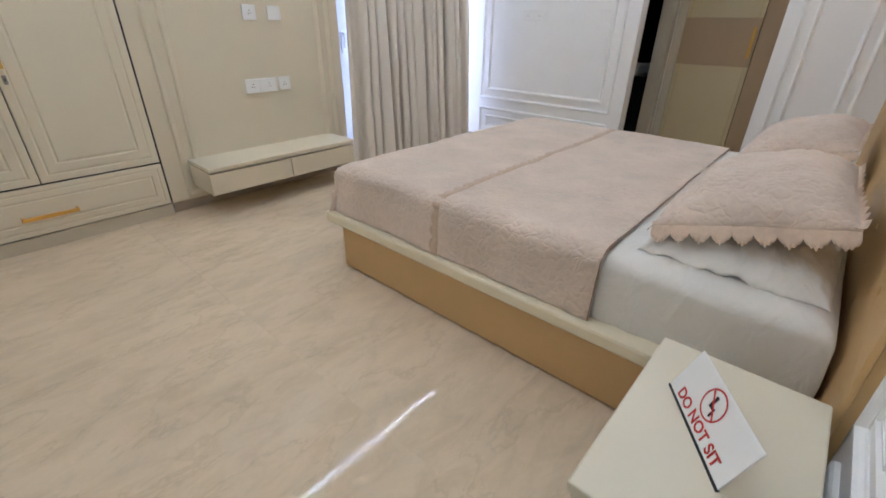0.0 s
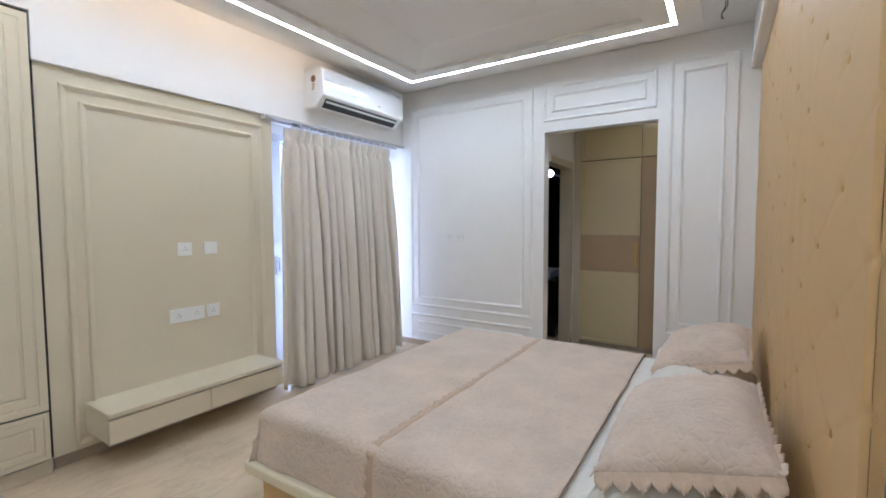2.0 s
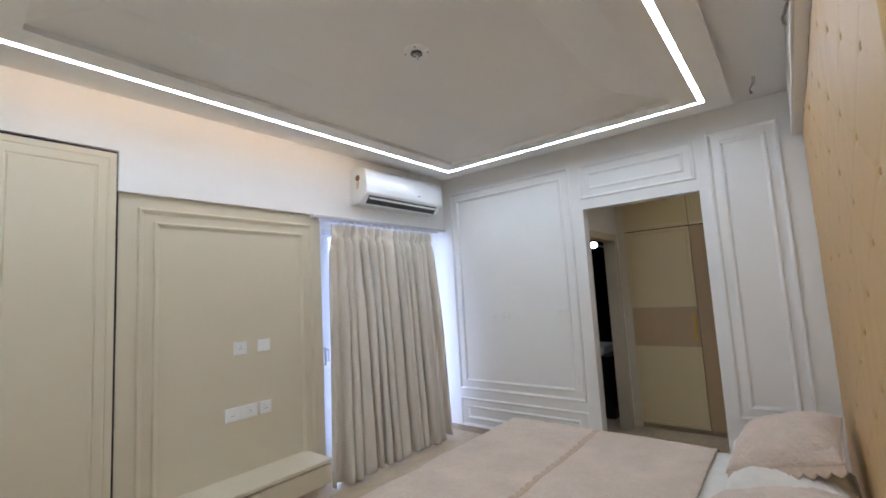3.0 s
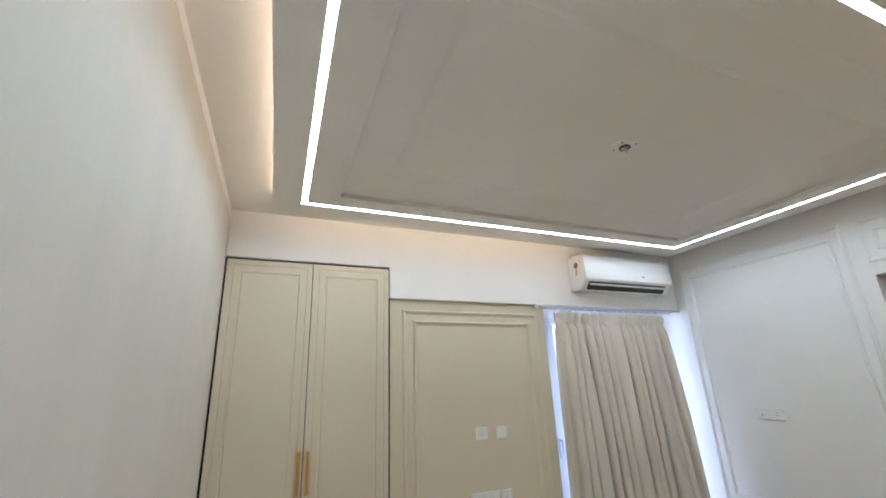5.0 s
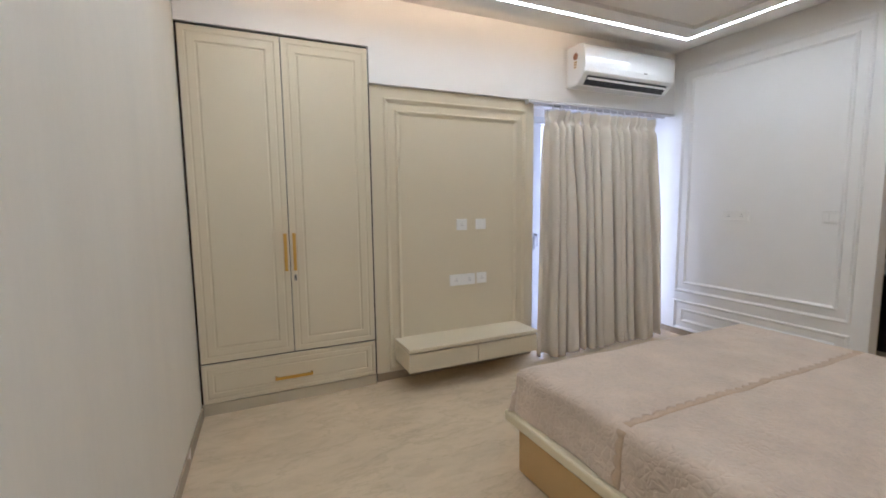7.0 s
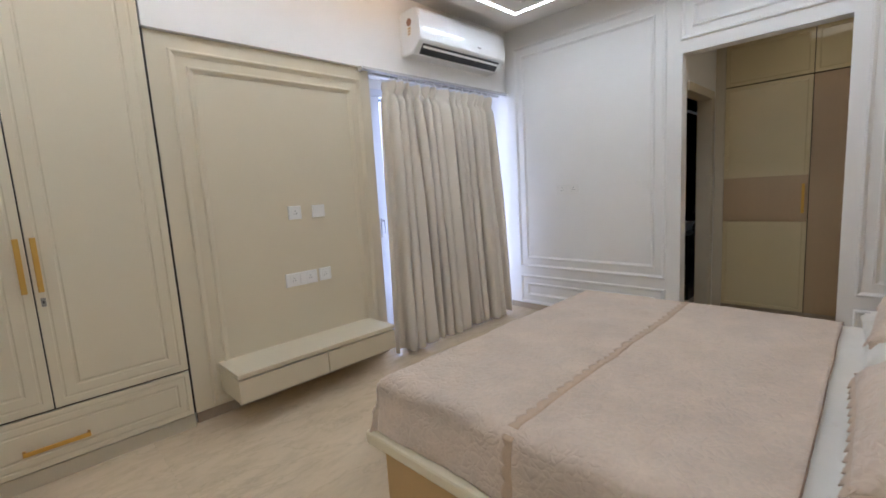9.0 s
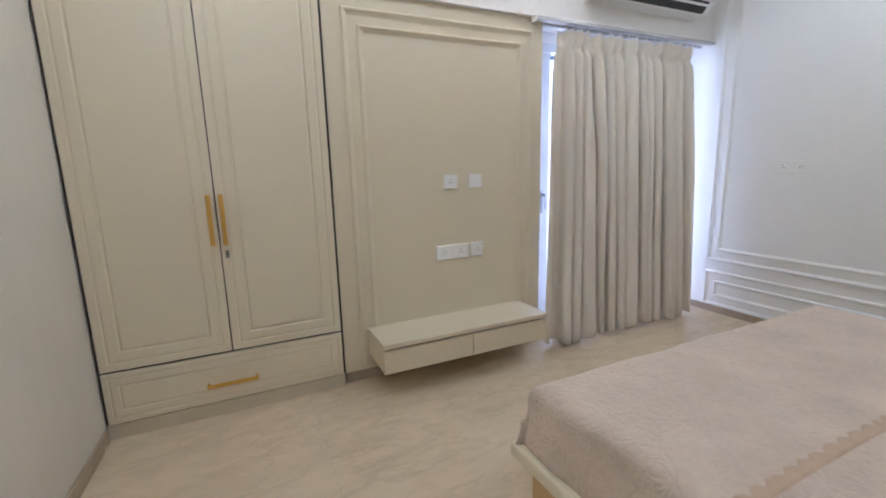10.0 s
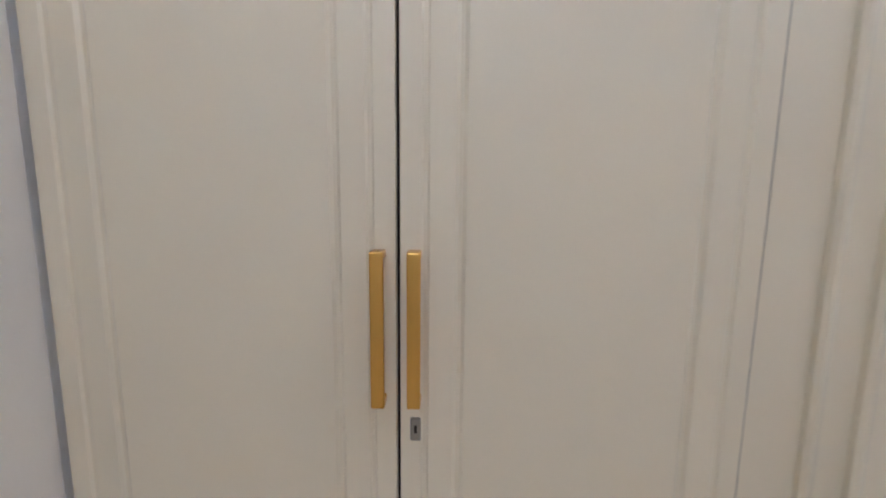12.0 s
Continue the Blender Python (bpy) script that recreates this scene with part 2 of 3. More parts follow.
def nested(bm, u0, v0, u1, v1, rings, put, cap=True):
    """Rectangles one inside the other at (inset, height), joined to a moulded face."""
    loops = []
    for inset, d in rings:
        loops.append([bm.verts.new(put(u, v, d)) for u, v in
                      ((u0 + inset, v0 + inset), (u1 - inset, v0 + inset), (u1 - inset, v1 - inset), (u0 + inset, v1 - inset))])
    for a, b in zip(loops, loops[1:]):
        for i in range(4):
            j = (i + 1) % 4
            bm.faces.new((a[i], a[j], b[j], b[i]))
    if cap:
        bm.faces.new(loops[-1])
    return bm


def cyl(bm, centre, axis, r, depth, seg=24, r2=None):
    z = Vector(axis).normalized()
    m = Matrix.Translation(centre) @ z.to_track_quat("Z", "Y").to_matrix().to_4x4()
    bmesh.ops.create_cone(bm, cap_ends=True, segments=seg, radius1=r, radius2=r if r2 is None else r2, depth=depth, matrix=m)
    return bm


def sheet_mesh(nu, nv, fn):
    """A grid of points fn(u, v) with u, v from 0 to 1."""
    bm = bmesh.new()
    g = [[bm.verts.new(fn(i / nu, j / nv)) for j in range(nv + 1)] for i in range(nu + 1)]
    for i in range(nu):
        for j in range(nv):
            bm.faces.new((g[i][j], g[i + 1][j], g[i + 1][j + 1], g[i][j + 1]))
    return bm


def thicken(ob, t, offset=-1.0):
    md = ob.modifiers.new("thickness", "SOLIDIFY")
    md.thickness, md.offset = t, offset
    return ob


def structure(ob, label, category):
    return tagged(ob, label, category, kind="structure")


def tube(name, points, r, material, parent=None, label=""):
    cu = bpy.data.curves.new(name, "CURVE")
    cu.dimensions, cu.bevel_depth, cu.bevel_resolution = "3D", r, 3
    sp = cu.splines.new("BEZIER")
    sp.bezier_points.add(len(points) - 1)
    for b, p in zip(sp.bezier_points, points):
        b.co, b.handle_left_type, b.handle_right_type = p, "AUTO", "AUTO"
    cu.materials.append(material)
    tmp = bpy.data.objects.new(name, cu)
    scene.collection.objects.link(tmp)
    me = bpy.data.meshes.new_from_object(tmp.evaluated_get(bpy.context.evaluated_depsgraph_get()))
    bpy.data.objects.remove(tmp)
    me.materials.clear()
    me.materials.append(material)
    ob = new(name, me)
    ob.parent = parent
    return tagged(ob, label=label)


# ---- the plan ----
XL, XR = -0.012, 4.338         # papered wall, panelled wall
CZ = 2.835                    # ceiling
WARD_W, WARD_H = 1.168, 2.487
BEAM_Z = 2.240
DOOR_Y0, DOOR_Y1, DOOR_Z = -2.610, -1.657, 2.214
HEAD = pose(1.36, -3.315, 0)  # foot of the wall behind the bed, by the headboard's end


SKEW = 0.050                  # the papered side of the room runs out of square, per metre


def skewed(bm, dx=0.0, dy=0.0):
    """Leans the western part of a ceiling piece along with the papered wall."""
    for v in bm.verts:
        if v.co.x + dx < 1.2:
            v.co.x += SKEW * (v.co.y + dy + 0.513)
    return bm


def head(x, y, z, rz=0.0):
    return HEAD @ pose(x, y, z, 0, 0, rz)


# ---- floor, walls, ceiling ----
floor = structure(finish("floor", boxes((-0.3, -3.8, -0.12, 7.2, 1.2, -0.0015)), FLOOR), "polished beige marble floor with faint veins", "floor")
ceiling = structure(finish("ceiling", boxes((-0.3, -3.8, CZ, 4.44, 0.6, CZ + 0.12), (4.44, -3.8, 2.5, 7.2, 1.2, 2.9)), CEIL),
                    "plain off-white ceiling above the dropped frame", "ceiling")
wall_west = structure(finish("wall_west", boxes((-0.17, -3.8, 0, XL, 0.62, CZ)), WHITE), "white painted wall behind pale wallpaper", "wall")
part("wallpaper", boxes((XL, -3.315, 0.0, XL + 0.004, 0.0, CZ - 0.07)), PAPER, wall_west, "pale cream wallpaper with fine vertical streaks")
part("skirting", boxes((XL + 0.004, -3.31, 0.0, XL + 0.016, -0.003, 0.075), bevel=0.003), SKIRT, wall_west, "beige marble skirting")
part("cornice", boxes((XL, -3.315, CZ - 0.068, XL + 0.008, 0.0, CZ - 0.001), bevel=0.002), WHITE, wall_west, "thin white cornice strip")

wall_west.matrix_world = pose(XL, 0, 0, 0, 0, -math.degrees(math.atan(SKEW))) @ pose(-XL, 0, 0)

hw = bmesh.new()
box(hw, -1.6, -0.15, 0, 3.1, 0.0, CZ)
wall_south = structure(finish("wall_south", hw, WHITE), "white panelled wall behind the bed", "wall")
wall_south.matrix_world = HEAD

RIDGE = [(0, 0), (0.001, 0.010), (0.006, 0.016), (0.013, 0.017), (0.020, 0.012), (0.026, 0.005), (0.031, 0.003), (0.031, 0)]


def moulding(parent, u0, v0, u1, v1, put):
    return part("moulding", nested(bmesh.new(), u0, v0, u1, v1, RIDGE, put, cap=False), WHITE, parent)


def on_east(u, v, d):
    return (XR - d, u, v)


def on_head(u, v, d):
    return (u, d, v)


for inset in (0.0, 0.085):
    moulding(wall_south, -1.25 + inset, 0.475 + inset, -0.045 - inset, 2.60 - inset, on_head)
    moulding(wall_south, -1.25 + inset, 0.075 + inset, -0.045 - inset, 0.380 - inset, on_head)
bulkhead = part("bulkhead", boxes((-0.02, 0.0, 2.495, 2.976, 0.085, CZ), bevel=0.004), WHITE, wall_south, "white boxed strip above the headboard")
part("moulding", boxes((-0.02, 0.085, 2.495, 2.975, 0.097, 2.545), bevel=0.004), WHITE, wall_south)

wall_east = structure(finish("wall_east", boxes(
    (XR, DOOR_Y1, 0, XR + 0.12, 0.6, CZ), (XR, -3.8, 0, XR + 0.12, DOOR_Y0, CZ), (XR, DOOR_Y0, DOOR_Z, XR + 0.12, DOOR_Y1, CZ)), WHITE),
    "white wall with raised rectangular mouldings and an open doorway", "wall")
for (a, b, c, d), step in (((-1.548, 0.448, -0.104, 2.645), 0.088), ((-1.548, 0.058, -0.104, 0.362), 0.082),
                           ((-2.600, 2.308, -1.645, 2.632), 0.080), ((-3.155, 0.455, -2.693, 2.655), 0.080), ((-3.155, 0.058, -2.693, 0.366), 0.080)):
    moulding(wall_east, a, b, c, d, on_east)
    moulding(wall_east, a + step, b + step, c - step, d - step, on_east)
part("skirting", boxes((XR - 0.014, -1.655, 0, XR - 0.002, 0.25, 0.06), bevel=0.003), SKIRT, wall_east, "beige marble skirting")

wall_north = structure(finish("wall_north", boxes(
    (XL, 0.0, WARD_H, WARD_W + 0.006, 0.30, CZ), (WARD_W + 0.006, 0.0, BEAM_Z, XR, 0.25, CZ), (-0.17, 0.56, 0, WARD_W + 0.02, 0.7, CZ),
    (WARD_W + 0.02, 0.06, 0, 2.632, 0.35, BEAM_Z), (2.632, 0.25, 2.165, XR + 0.1, 0.35, CZ), (4.268, 0.25, 0, XR + 0.1, 0.35, 2.165),
    (2.632, 0.25, 0, 2.702, 0.35, 2.165)), WHITE),
    "white wall with a boxed beam over wardrobe and window", "wall")
part("skirting", boxes((WARD_W + 0.02, 0.045, 0, 2.632, 0.06, 0.068), bevel=0.003), SKIRT, wall_north, "beige marble skirting")


def on_north(u, v, d):
    return (u, -d, v)


CREAM_RIDGE = [(0, 0), (0, 0.012), (0.007, 0.018), (0.016, 0.016), (0.024, 0.009), (0.034, 0.004), (0.034, 0)]
tv = part("television_panel", nested(bmesh.new(), WARD_W + 0.0135, 0.070, 2.632, BEAM_Z - 0.002, [(0, -0.06), (0, -0.032), (0.002, -0.030)], on_north), CREAM, wall_north,
          "cream lacquered wall panel with a stepped frame moulding")
for a, b, c, d in ((1.284, 0.092, 2.546, 2.154), (1.371, 0.178, 2.457, 2.070)):
    part("moulding", nested(bmesh.new(), a, b, c, d, CREAM_RIDGE, lambda u, v, d: on_north(u, v, d - 0.030), cap=False), CREAM, tv)

# window behind the curtain
window = structure(finish("window_1", boxes(
    (2.702, 0.25, 0, 2.806, 0.34, 2.165, 0.003), (4.226, 0.25, 0, 4.268, 0.34, 2.165, 0.003), (2.806, 0.25, 2.105, 4.226, 0.34, 2.165, 0.003), (2.806, 0.25, 0, 4.226, 0.34, 0.05, 0.003)),
    ALU), "white aluminium sliding balcony window, bright daylight outside", "window")
for a, b in ((2.806, 2.900), (3.49, 3.555), (4.16, 4.226)):
    part("sash", boxes((a, 0.272, 0.05, b, 0.305, 2.105, 0.003)), ALU, window)
for a, b in ((2.900, 3.49), (3.555, 4.16)):
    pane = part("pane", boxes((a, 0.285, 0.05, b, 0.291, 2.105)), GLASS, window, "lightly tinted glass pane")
    pane.visible_shadow = False
part("handle", boxes((2.822, 0.258, 0.92, 2.850, 0.272, 1.09, 0.005), (2.828, 0.225, 1.055, 2.844, 0.260, 1.075, 0.004), (2.828, 0.222, 0.955, 2.844, 0.236, 1.075, 0.005)), ALU, window, "pale grey metal latch handle")

# passage with closet and the dark room beside it
PY = DOOR_Y1 + 0.004
passage = structure(finish("wall_passage", boxes(
    (5.24, PY, 0, 5.34, PY + 0.10, 2.5), (XR + 0.12, PY, 2.02, 5.24, PY + 0.10, 2.5),
    (XR + 0.12, -3.8, 0, 7.2, -3.7, 2.5), (5.85, -3.7, 0, 5.95, PY, 2.5)), WHITE), "plain off-white passage walls", "wall")
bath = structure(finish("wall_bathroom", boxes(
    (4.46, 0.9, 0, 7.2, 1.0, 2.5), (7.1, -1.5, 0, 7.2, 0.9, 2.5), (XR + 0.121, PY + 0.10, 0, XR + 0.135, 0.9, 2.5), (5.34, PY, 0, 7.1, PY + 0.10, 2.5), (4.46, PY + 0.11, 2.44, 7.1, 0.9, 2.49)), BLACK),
    "near-black walls and ceiling of the bathroom", "wall")
door_frame = structure(finish("door_1", boxes(
    (XR + 0.122, PY + 0.002, 0, XR + 0.15, PY + 0.11, 2.035, 0.004), (5.17, PY - 0.014, 0, 5.255, PY + 0.11, 2.035, 0.004),
    (XR + 0.15, PY - 0.014, 1.965, 5.17, PY + 0.11, 2.035, 0.004)), WOOD_FRAME), "beige wooden door frame, door standing open", "door")

# dropped ceiling frame with light strip
def flat_ring(bm, o, i, z0, z1):
    """A flat frame between the rectangles o and i (x0, y0, x1, y1)."""
    rows = [(o, z0), (i, z0), (i, z1), (o, z1)]
    loops = [[bm.verts.new((x, y, z)) for x, y in ((r[0], r[1]), (r[2], r[1]), (r[2], r[3]), (r[0], r[3]))] for r, z in rows]
    for a in range(4):
        for k in range(4):
            bm.faces.new((loops[a][k], loops[a][(k + 1) % 4], loops[(a + 1) % 4][(k + 1) % 4], loops[(a + 1) % 4][k]))
    return bm


OUT, LO, LI, IN = (0.265, -2.920, 3.970, -0.356), (0.432, -2.775, 3.802, -0.513), (0.465, -2.742, 3.769, -0.546), (0.659, -2.581, 3.634, -0.695)
fr = flat_ring(bmesh.new(), OUT, LO, 2.722, 2.745)
flat_ring(fr, LI, IN, 2.722, 2.745)
flat_ring(fr, LO, LI, 2.732, 2.745)
flat_ring(fr, (OUT[0] + 0.10, OUT[1] + 0.06, OUT[2] - 0.06, OUT[3] - 0.10), (0.59, -2.59, 3.69, -0.64), 2.745, CZ)
drop = structure(finish("ceiling_frame", skewed(fr), CEIL), "dropped off-white plaster ceiling frame with recessed tray", "ceiling")
tray = bmesh.new()
loops = []
for r, z in ((IN, 2.745), (IN, 2.752), ((0.893, -2.325, 3.356, -0.986), 2.794), ((0.924, -2.295, 3.326, -1.017), 2.802)):
    loops.append([tray.verts.new((x, y, z)) for x, y in ((r[0], r[1]), (r[2], r[1]), (r[2], r[3]), (r[0], r[3]))])
for a, b in zip(loops, loops[1:]):
    for k in range(4):
        tray.faces.new((a[k], a[(k + 1) % 4], b[(k + 1) % 4], b[k]))
tray.faces.new(loops[-1])
part("tray", skewed(tray), CEIL, drop)
led = thing("ceiling_light", pose(2.1, -1.57, 2.725), "glowing white linear light strip recessed in the ceiling frame", "light strip")
for a in ((LO[0], LO[1], LO[2], LI[1]), (LO[0], LI[3], LO[2], LO[3]), (LO[0], LI[1], LI[0], LI[3]), (LI[2], LI[1], LO[2], LI[3])):
    part("diffuser", skewed(boxes((a[0] + 0.001 - 2.1, a[1] + 0.001 + 1.57, -0.0015, a[2] - 0.001 - 2.1, a[3] - 0.001 + 1.57, 0.0065)), 2.1, -1.57), LED, led)
cove = finish("cove_light", skewed(boxes((0.342, -2.64, 2.748, 0.352, -0.48, 2.756), (0.38, -0.418, 2.748, 3.00, -0.403, 2.760))), WARM)
tagged(cove, "warm glowing strip hidden on the ceiling frame", "light strip")

# ---- wardrobe ----
wardrobe = thing("wardrobe", pose(0, 0, 0), "tall cream lacquered wardrobe with two panelled doors and a drawer", "wardrobe")
# carcass coloured dark so that the gaps between the fronts look shaded
part("carcass", boxes((XL + 0.005, 0.022, 0.08, WARD_W + 0.0125, 0.055, WARD_H - 0.001), (XL + 0.005, 0.055, 0.08, WARD_W + 0.0125, 0.55, WARD_H - 0.001)), DARK, wardrobe, "carcass, coloured dark for the shade in the door gaps")
part("plinth", boxes((XL + 0.006, 0.012, 0, WARD_W + 0.003, 0.5, 0.078), bevel=0.002), WOOD_FRAME, wardrobe, "pale beige plinth")
DOOR_RINGS = [(0, -0.020), (0, -0.002), (0.002, 0.0), (0.034, 0.0), (0.038, -0.004), (0.044, -0.004), (0.048, -0.0005), (0.088, -0.0005), (0.094, -0.006),
              (0.100, -0.006), (0.106, -0.001)]


def handle_bar(parent, m, length):
    """A flat bar handle on two feet; its length runs along local z."""
    h = part("handle", boxes((-0.011, -0.034, -length / 2, 0.011, -0.026, length / 2, 0.0025), (-0.011, -0.027, length / 2 - 0.012, 0.011, 0.0, length / 2, 0.002),
                             (-0.011, -0.027, -length / 2, 0.011, 0.0, -length / 2 + 0.012, 0.002)), GOLD, parent, "brushed gold bar handle")
    h.matrix_basis = m
    return h


for x0, x1, hx in ((0.006, 0.583, 0.556), (0.589, WARD_W - 0.003, 0.614)):
    door = part("door", nested(bmesh.new(), x0, 0.359, x1, WARD_H - 0.018, DOOR_RINGS, on_north), CREAM, wardrobe)
    handle_bar(door, pose(hx, 0, 1.061), 0.256)
    if x0 > 0.5:
        lock = part("lock", boxes((0.606, -0.004, 0.860, 0.624, 0.001, 0.902, 0.003)), STEEL, door, "small steel keyhole plate")
        part("keyhole", boxes((0.6125, -0.0046, 0.875, 0.6175, -0.0036, 0.889, 0.0003)), INK, door, "dark keyhole")
drawer = part("drawer", nested(bmesh.new(), 0.006, 0.087, WARD_W - 0.003, 0.347, [(0, -0.020), (0, -0.002), (0.002, 0), (0.022, 0), (0.026, -0.004), (0.031, -0.004), (0.035, -0.0005),
              (0.062, -0.0005), (0.067, -0.005), (0.072, -0.005), (0.077, -0.001)], on_north), CREAM, wardrobe)
handle_bar(drawer, pose(0.573, 0, 0.190) @ pose(0, 0, 0, 0, 90, 0), 0.25)

# ---- floating shelf with drawers ----
shelf = thing("floating_shelf", pose(1.893, 0.03, 0.160), "cream lacquered floating shelf unit with two drawers", "wall shelf")
part("body", boxes((-0.557, -0.290, 0.0, 0.557, 0.006, 0.143, 0.002)), CREAM, shelf)
part("top", boxes((-0.560, -0.322, 0.150, 0.561, 0.006, 0.175, 0.003)), CREAM, shelf)
# dark strip stands for the shade inside the drawer-pull gap
part("recess", boxes((-0.553, -0.280, 0.143, 0.553, 0.004, 0.150)), DARK, shelf, "drawer-pull gap filled with a strip coloured as shade")
for a, b in ((-0.559, 0.004), (0.009, 0.559)):
    part("drawer", nested(bmesh.new(), a, 0.0, b, 0.137, [(0, 0.289), (0, 0.315), (0.003, 0.318)], lambda u, v, d: (u, -d, v)), CREAM, shelf)


# ---- sockets and switches ----
def pin_socket(parent, u, v, put, s=1.0):
    bm = bmesh.new()
    for du, dv in ((0, 0.011), (-0.009, -0.007), (0.009, -0.007)):
        p = Vector(put(u + du * s, v + dv * s, 0.0119))
        q = Vector(put(u + du * s, v + dv * s, 0.0129))
        cyl(bm, (p + q) / 2, q - p, 0.003 * s, 0.0012, 10)
    return part("pin_holes", bm, INK, parent, "dark socket pin holes")


def wall_plate(m, w, h, label, sockets=(), rockers=(), name="wall_socket", group=""):
    """A white modular plate in its local xz plane, facing -y."""
    t = thing(name, m, label, "socket" if sockets else "switch", group)
    put = lambda u, v, d: (u, -d, v)
    part("plate", nested(bmesh.new(), -w / 2, -h / 2, w / 2, h / 2, [(0, 0), (0, 0.009), (0.003, 0.012), (0.008, 0.012), (0.009, 0.0105), (0.012, 0.0105)], put), PLASTIC, t)
    for u in sockets:
        part("module", nested(bmesh.new(), u - 0.026, -h / 2 + 0.014, u + 0.026, h / 2 - 0.014, [(0, 0.0105), (0, 0.0117), (0.001, 0.0121)], put), PLASTIC, t)
        pin_socket(t, u, 0.0, put)
    for u in rockers:
        part("rocker", nested(bmesh.new(), u - 0.014, -h / 2 + 0.014, u + 0.014, h / 2 - 0.014, [(0, 0.0105), (0, 0.0128), (0.002, 0.0142)], put), PLASTIC, t)
    return t


TVY = 0.030
wall_plate(pose(1.924, TVY, 1.203), 0.092, 0.090, "white three-pin socket plate on the cream panel", (0.0,), group="sockets on the cream panel")
wall_plate(pose(2.101, TVY, 1.203), 0.094, 0.086, "white blank plate on the cream panel", (), (), "blank_plate", "sockets on the cream panel")
wall_plate(pose(1.927, TVY, 0.750), 0.232, 0.092, "white double socket plate with switch on the cream panel", (-0.06, 0.06), (0.0,), group="sockets on the cream panel")
wall_plate(pose(2.107, TVY, 0.752), 0.092, 0.090, "white aerial socket plate on the cream panel", (0.0,), group="sockets on the cream panel")
wall_plate(pose(XR, -0.678, 1.234, 0, 0, -90), 0.225, 0.086, "white double socket plate on the panelled wall", (-0.058, 0.058), (0.0,), group="plates on the panelled wall")
wall_plate(pose(XR, -1.384, 1.237, 0, 0, -90), 0.120, 0.088, "white switch plate on the panelled wall", (), (-0.03, 0.0, 0.03), "wall_switch", "plates on the panelled wall")
wall_plate(head(-0.20, 0.0, 0.62) @ pose(0, 0, 0, 0, 0, 180), 0.150, 0.088, "white socket plate on the wall above the bedside cabinet", (-0.035, 0.035))

# ---- air conditioner ----
ac = thing("air_conditioner", pose(3.500, 0.0, 2.370) @ Matrix.Diagonal((1.045, 1.06, 1.15, 1)), "glossy white wall-mounted air conditioner with dark outlet slot", "air conditioner")
PROF = [(0.0, 0.0), (-0.11, 0.0), (-0.135, 0.012), (-0.178, 0.060), (-0.200, 0.068), (-0.211, 0.080), (-0.213, 0.12), (-0.210, 0.19), (-0.204, 0.250), (-0.196, 0.272), (-0.178, 0.283), (-0.15, 0.287), (0.0, 0.287)]


def extrude_x(prof, x0, x1, bm=None):
    bm = bm or bmesh.new()
    a, b = [bm.verts.new((x0, y, z)) for y, z in prof], [bm.verts.new((x1, y, z)) for y, z in prof]
    for i in range(len(prof)):
        j = (i + 1) % len(prof)
        bm.faces.new((a[i], a[j], b[j], b[i]))
    bm.faces.new(a), bm.faces.new(b)
    return bm


acb = extrude_x(PROF, -0.517, 0.517)
bmesh.ops.bevel(acb, geom=[e for e in acb.edges if abs(e.verts[0].co.x - e.verts[1].co.x) < 1e-6 and min(e.verts[0].co.y, e.verts[1].co.y) < -0.05], offset=0.008, segments=3, affect="EDGES")
part("body", acb, AC_BODY, ac, smooth=False)
part("outlet", extrude_x([(-0.128, 0.004), (-0.136, 0.008), (-0.184, 0.060), (-0.176, 0.066)], -0.46, 0.46), AC_DARK, ac, "dark outlet slot")
for k, (y, z) in enumerate(((-0.146, 0.014), (-0.166, 0.036))):
    part("vane", extrude_x([(y, z), (y - 0.004, z - 0.002), (y - 0.014, z + 0.011), (y - 0.010, z + 0.013)], -0.45, 0.45), AC_BODY if k else AC_DARK, ac, "thin swing vane")
part("back_plate", boxes((-0.522, -0.012, -0.004, 0.522, 0.0, 0.287, 0.002)), PLASTIC, ac)
lab = bmesh.new()
cyl(lab, (-0.5176, -0.100, 0.205), (-1, 0, 0), 0.026, 0.001, 24)
part("energy_label", lab, RUST, ac, "round rust-red energy label")
for k, z in enumerate((0.160, 0.142, 0.124)):
    part("rating_bar", boxes((-0.5182, -0.118 + 0.004 * k, z, -0.5172, -0.084, z + 0.011)), ORANGE, ac, "yellow-brown rating bar")
part("rating_card", boxes((-0.5175, -0.124, 0.112, -0.5168, -0.076, 0.180)), PLASTIC, ac, "white label card")
part("badge", boxes((0.14, -0.2145, 0.116, 0.175, -0.2115, 0.124)), STEEL, ac, "small grey badge")

# ---- curtain rail and curtains ----
rail = thing("curtain_rail", pose(3.440, 0.0, 2.210), "white aluminium curtain rail under the beam", "curtain rail")
part("track", boxes((-0.90, -0.028, 0.008, 0.893, 0.018, 0.0275, 0.003), (-0.77, 0.09, 0.012, 0.893, 0.115, 0.029, 0.003)), TRACK, rail, "grey aluminium track")
part("end_cap", boxes((-0.908, -0.030, -0.008, -0.898, 0.020, 0.028, 0.002)), PLASTIC, rail)
part("end_cap", boxes((0.884, -0.030, -0.008, 0.896, 0.020, 0.028, 0.002)), PLASTIC, rail)


def curtain(name, xt0, xt1, xb0, xb1, folds, seed, material, label, y_top, y_bot, amp, z_top=2.168, z_bot=0.03, header=True):
    rnd = random.Random(seed)
    ph = [rnd.uniform(-0.5, 0.5) for _ in range(folds + 2)]
    am = [rnd.uniform(0.55, 1.3) for _ in range(folds + 2)]
    ph[0], am[0] = -0.1, 0.6
    t = thing(name, pose(0, 0, 0), label, "curtain")

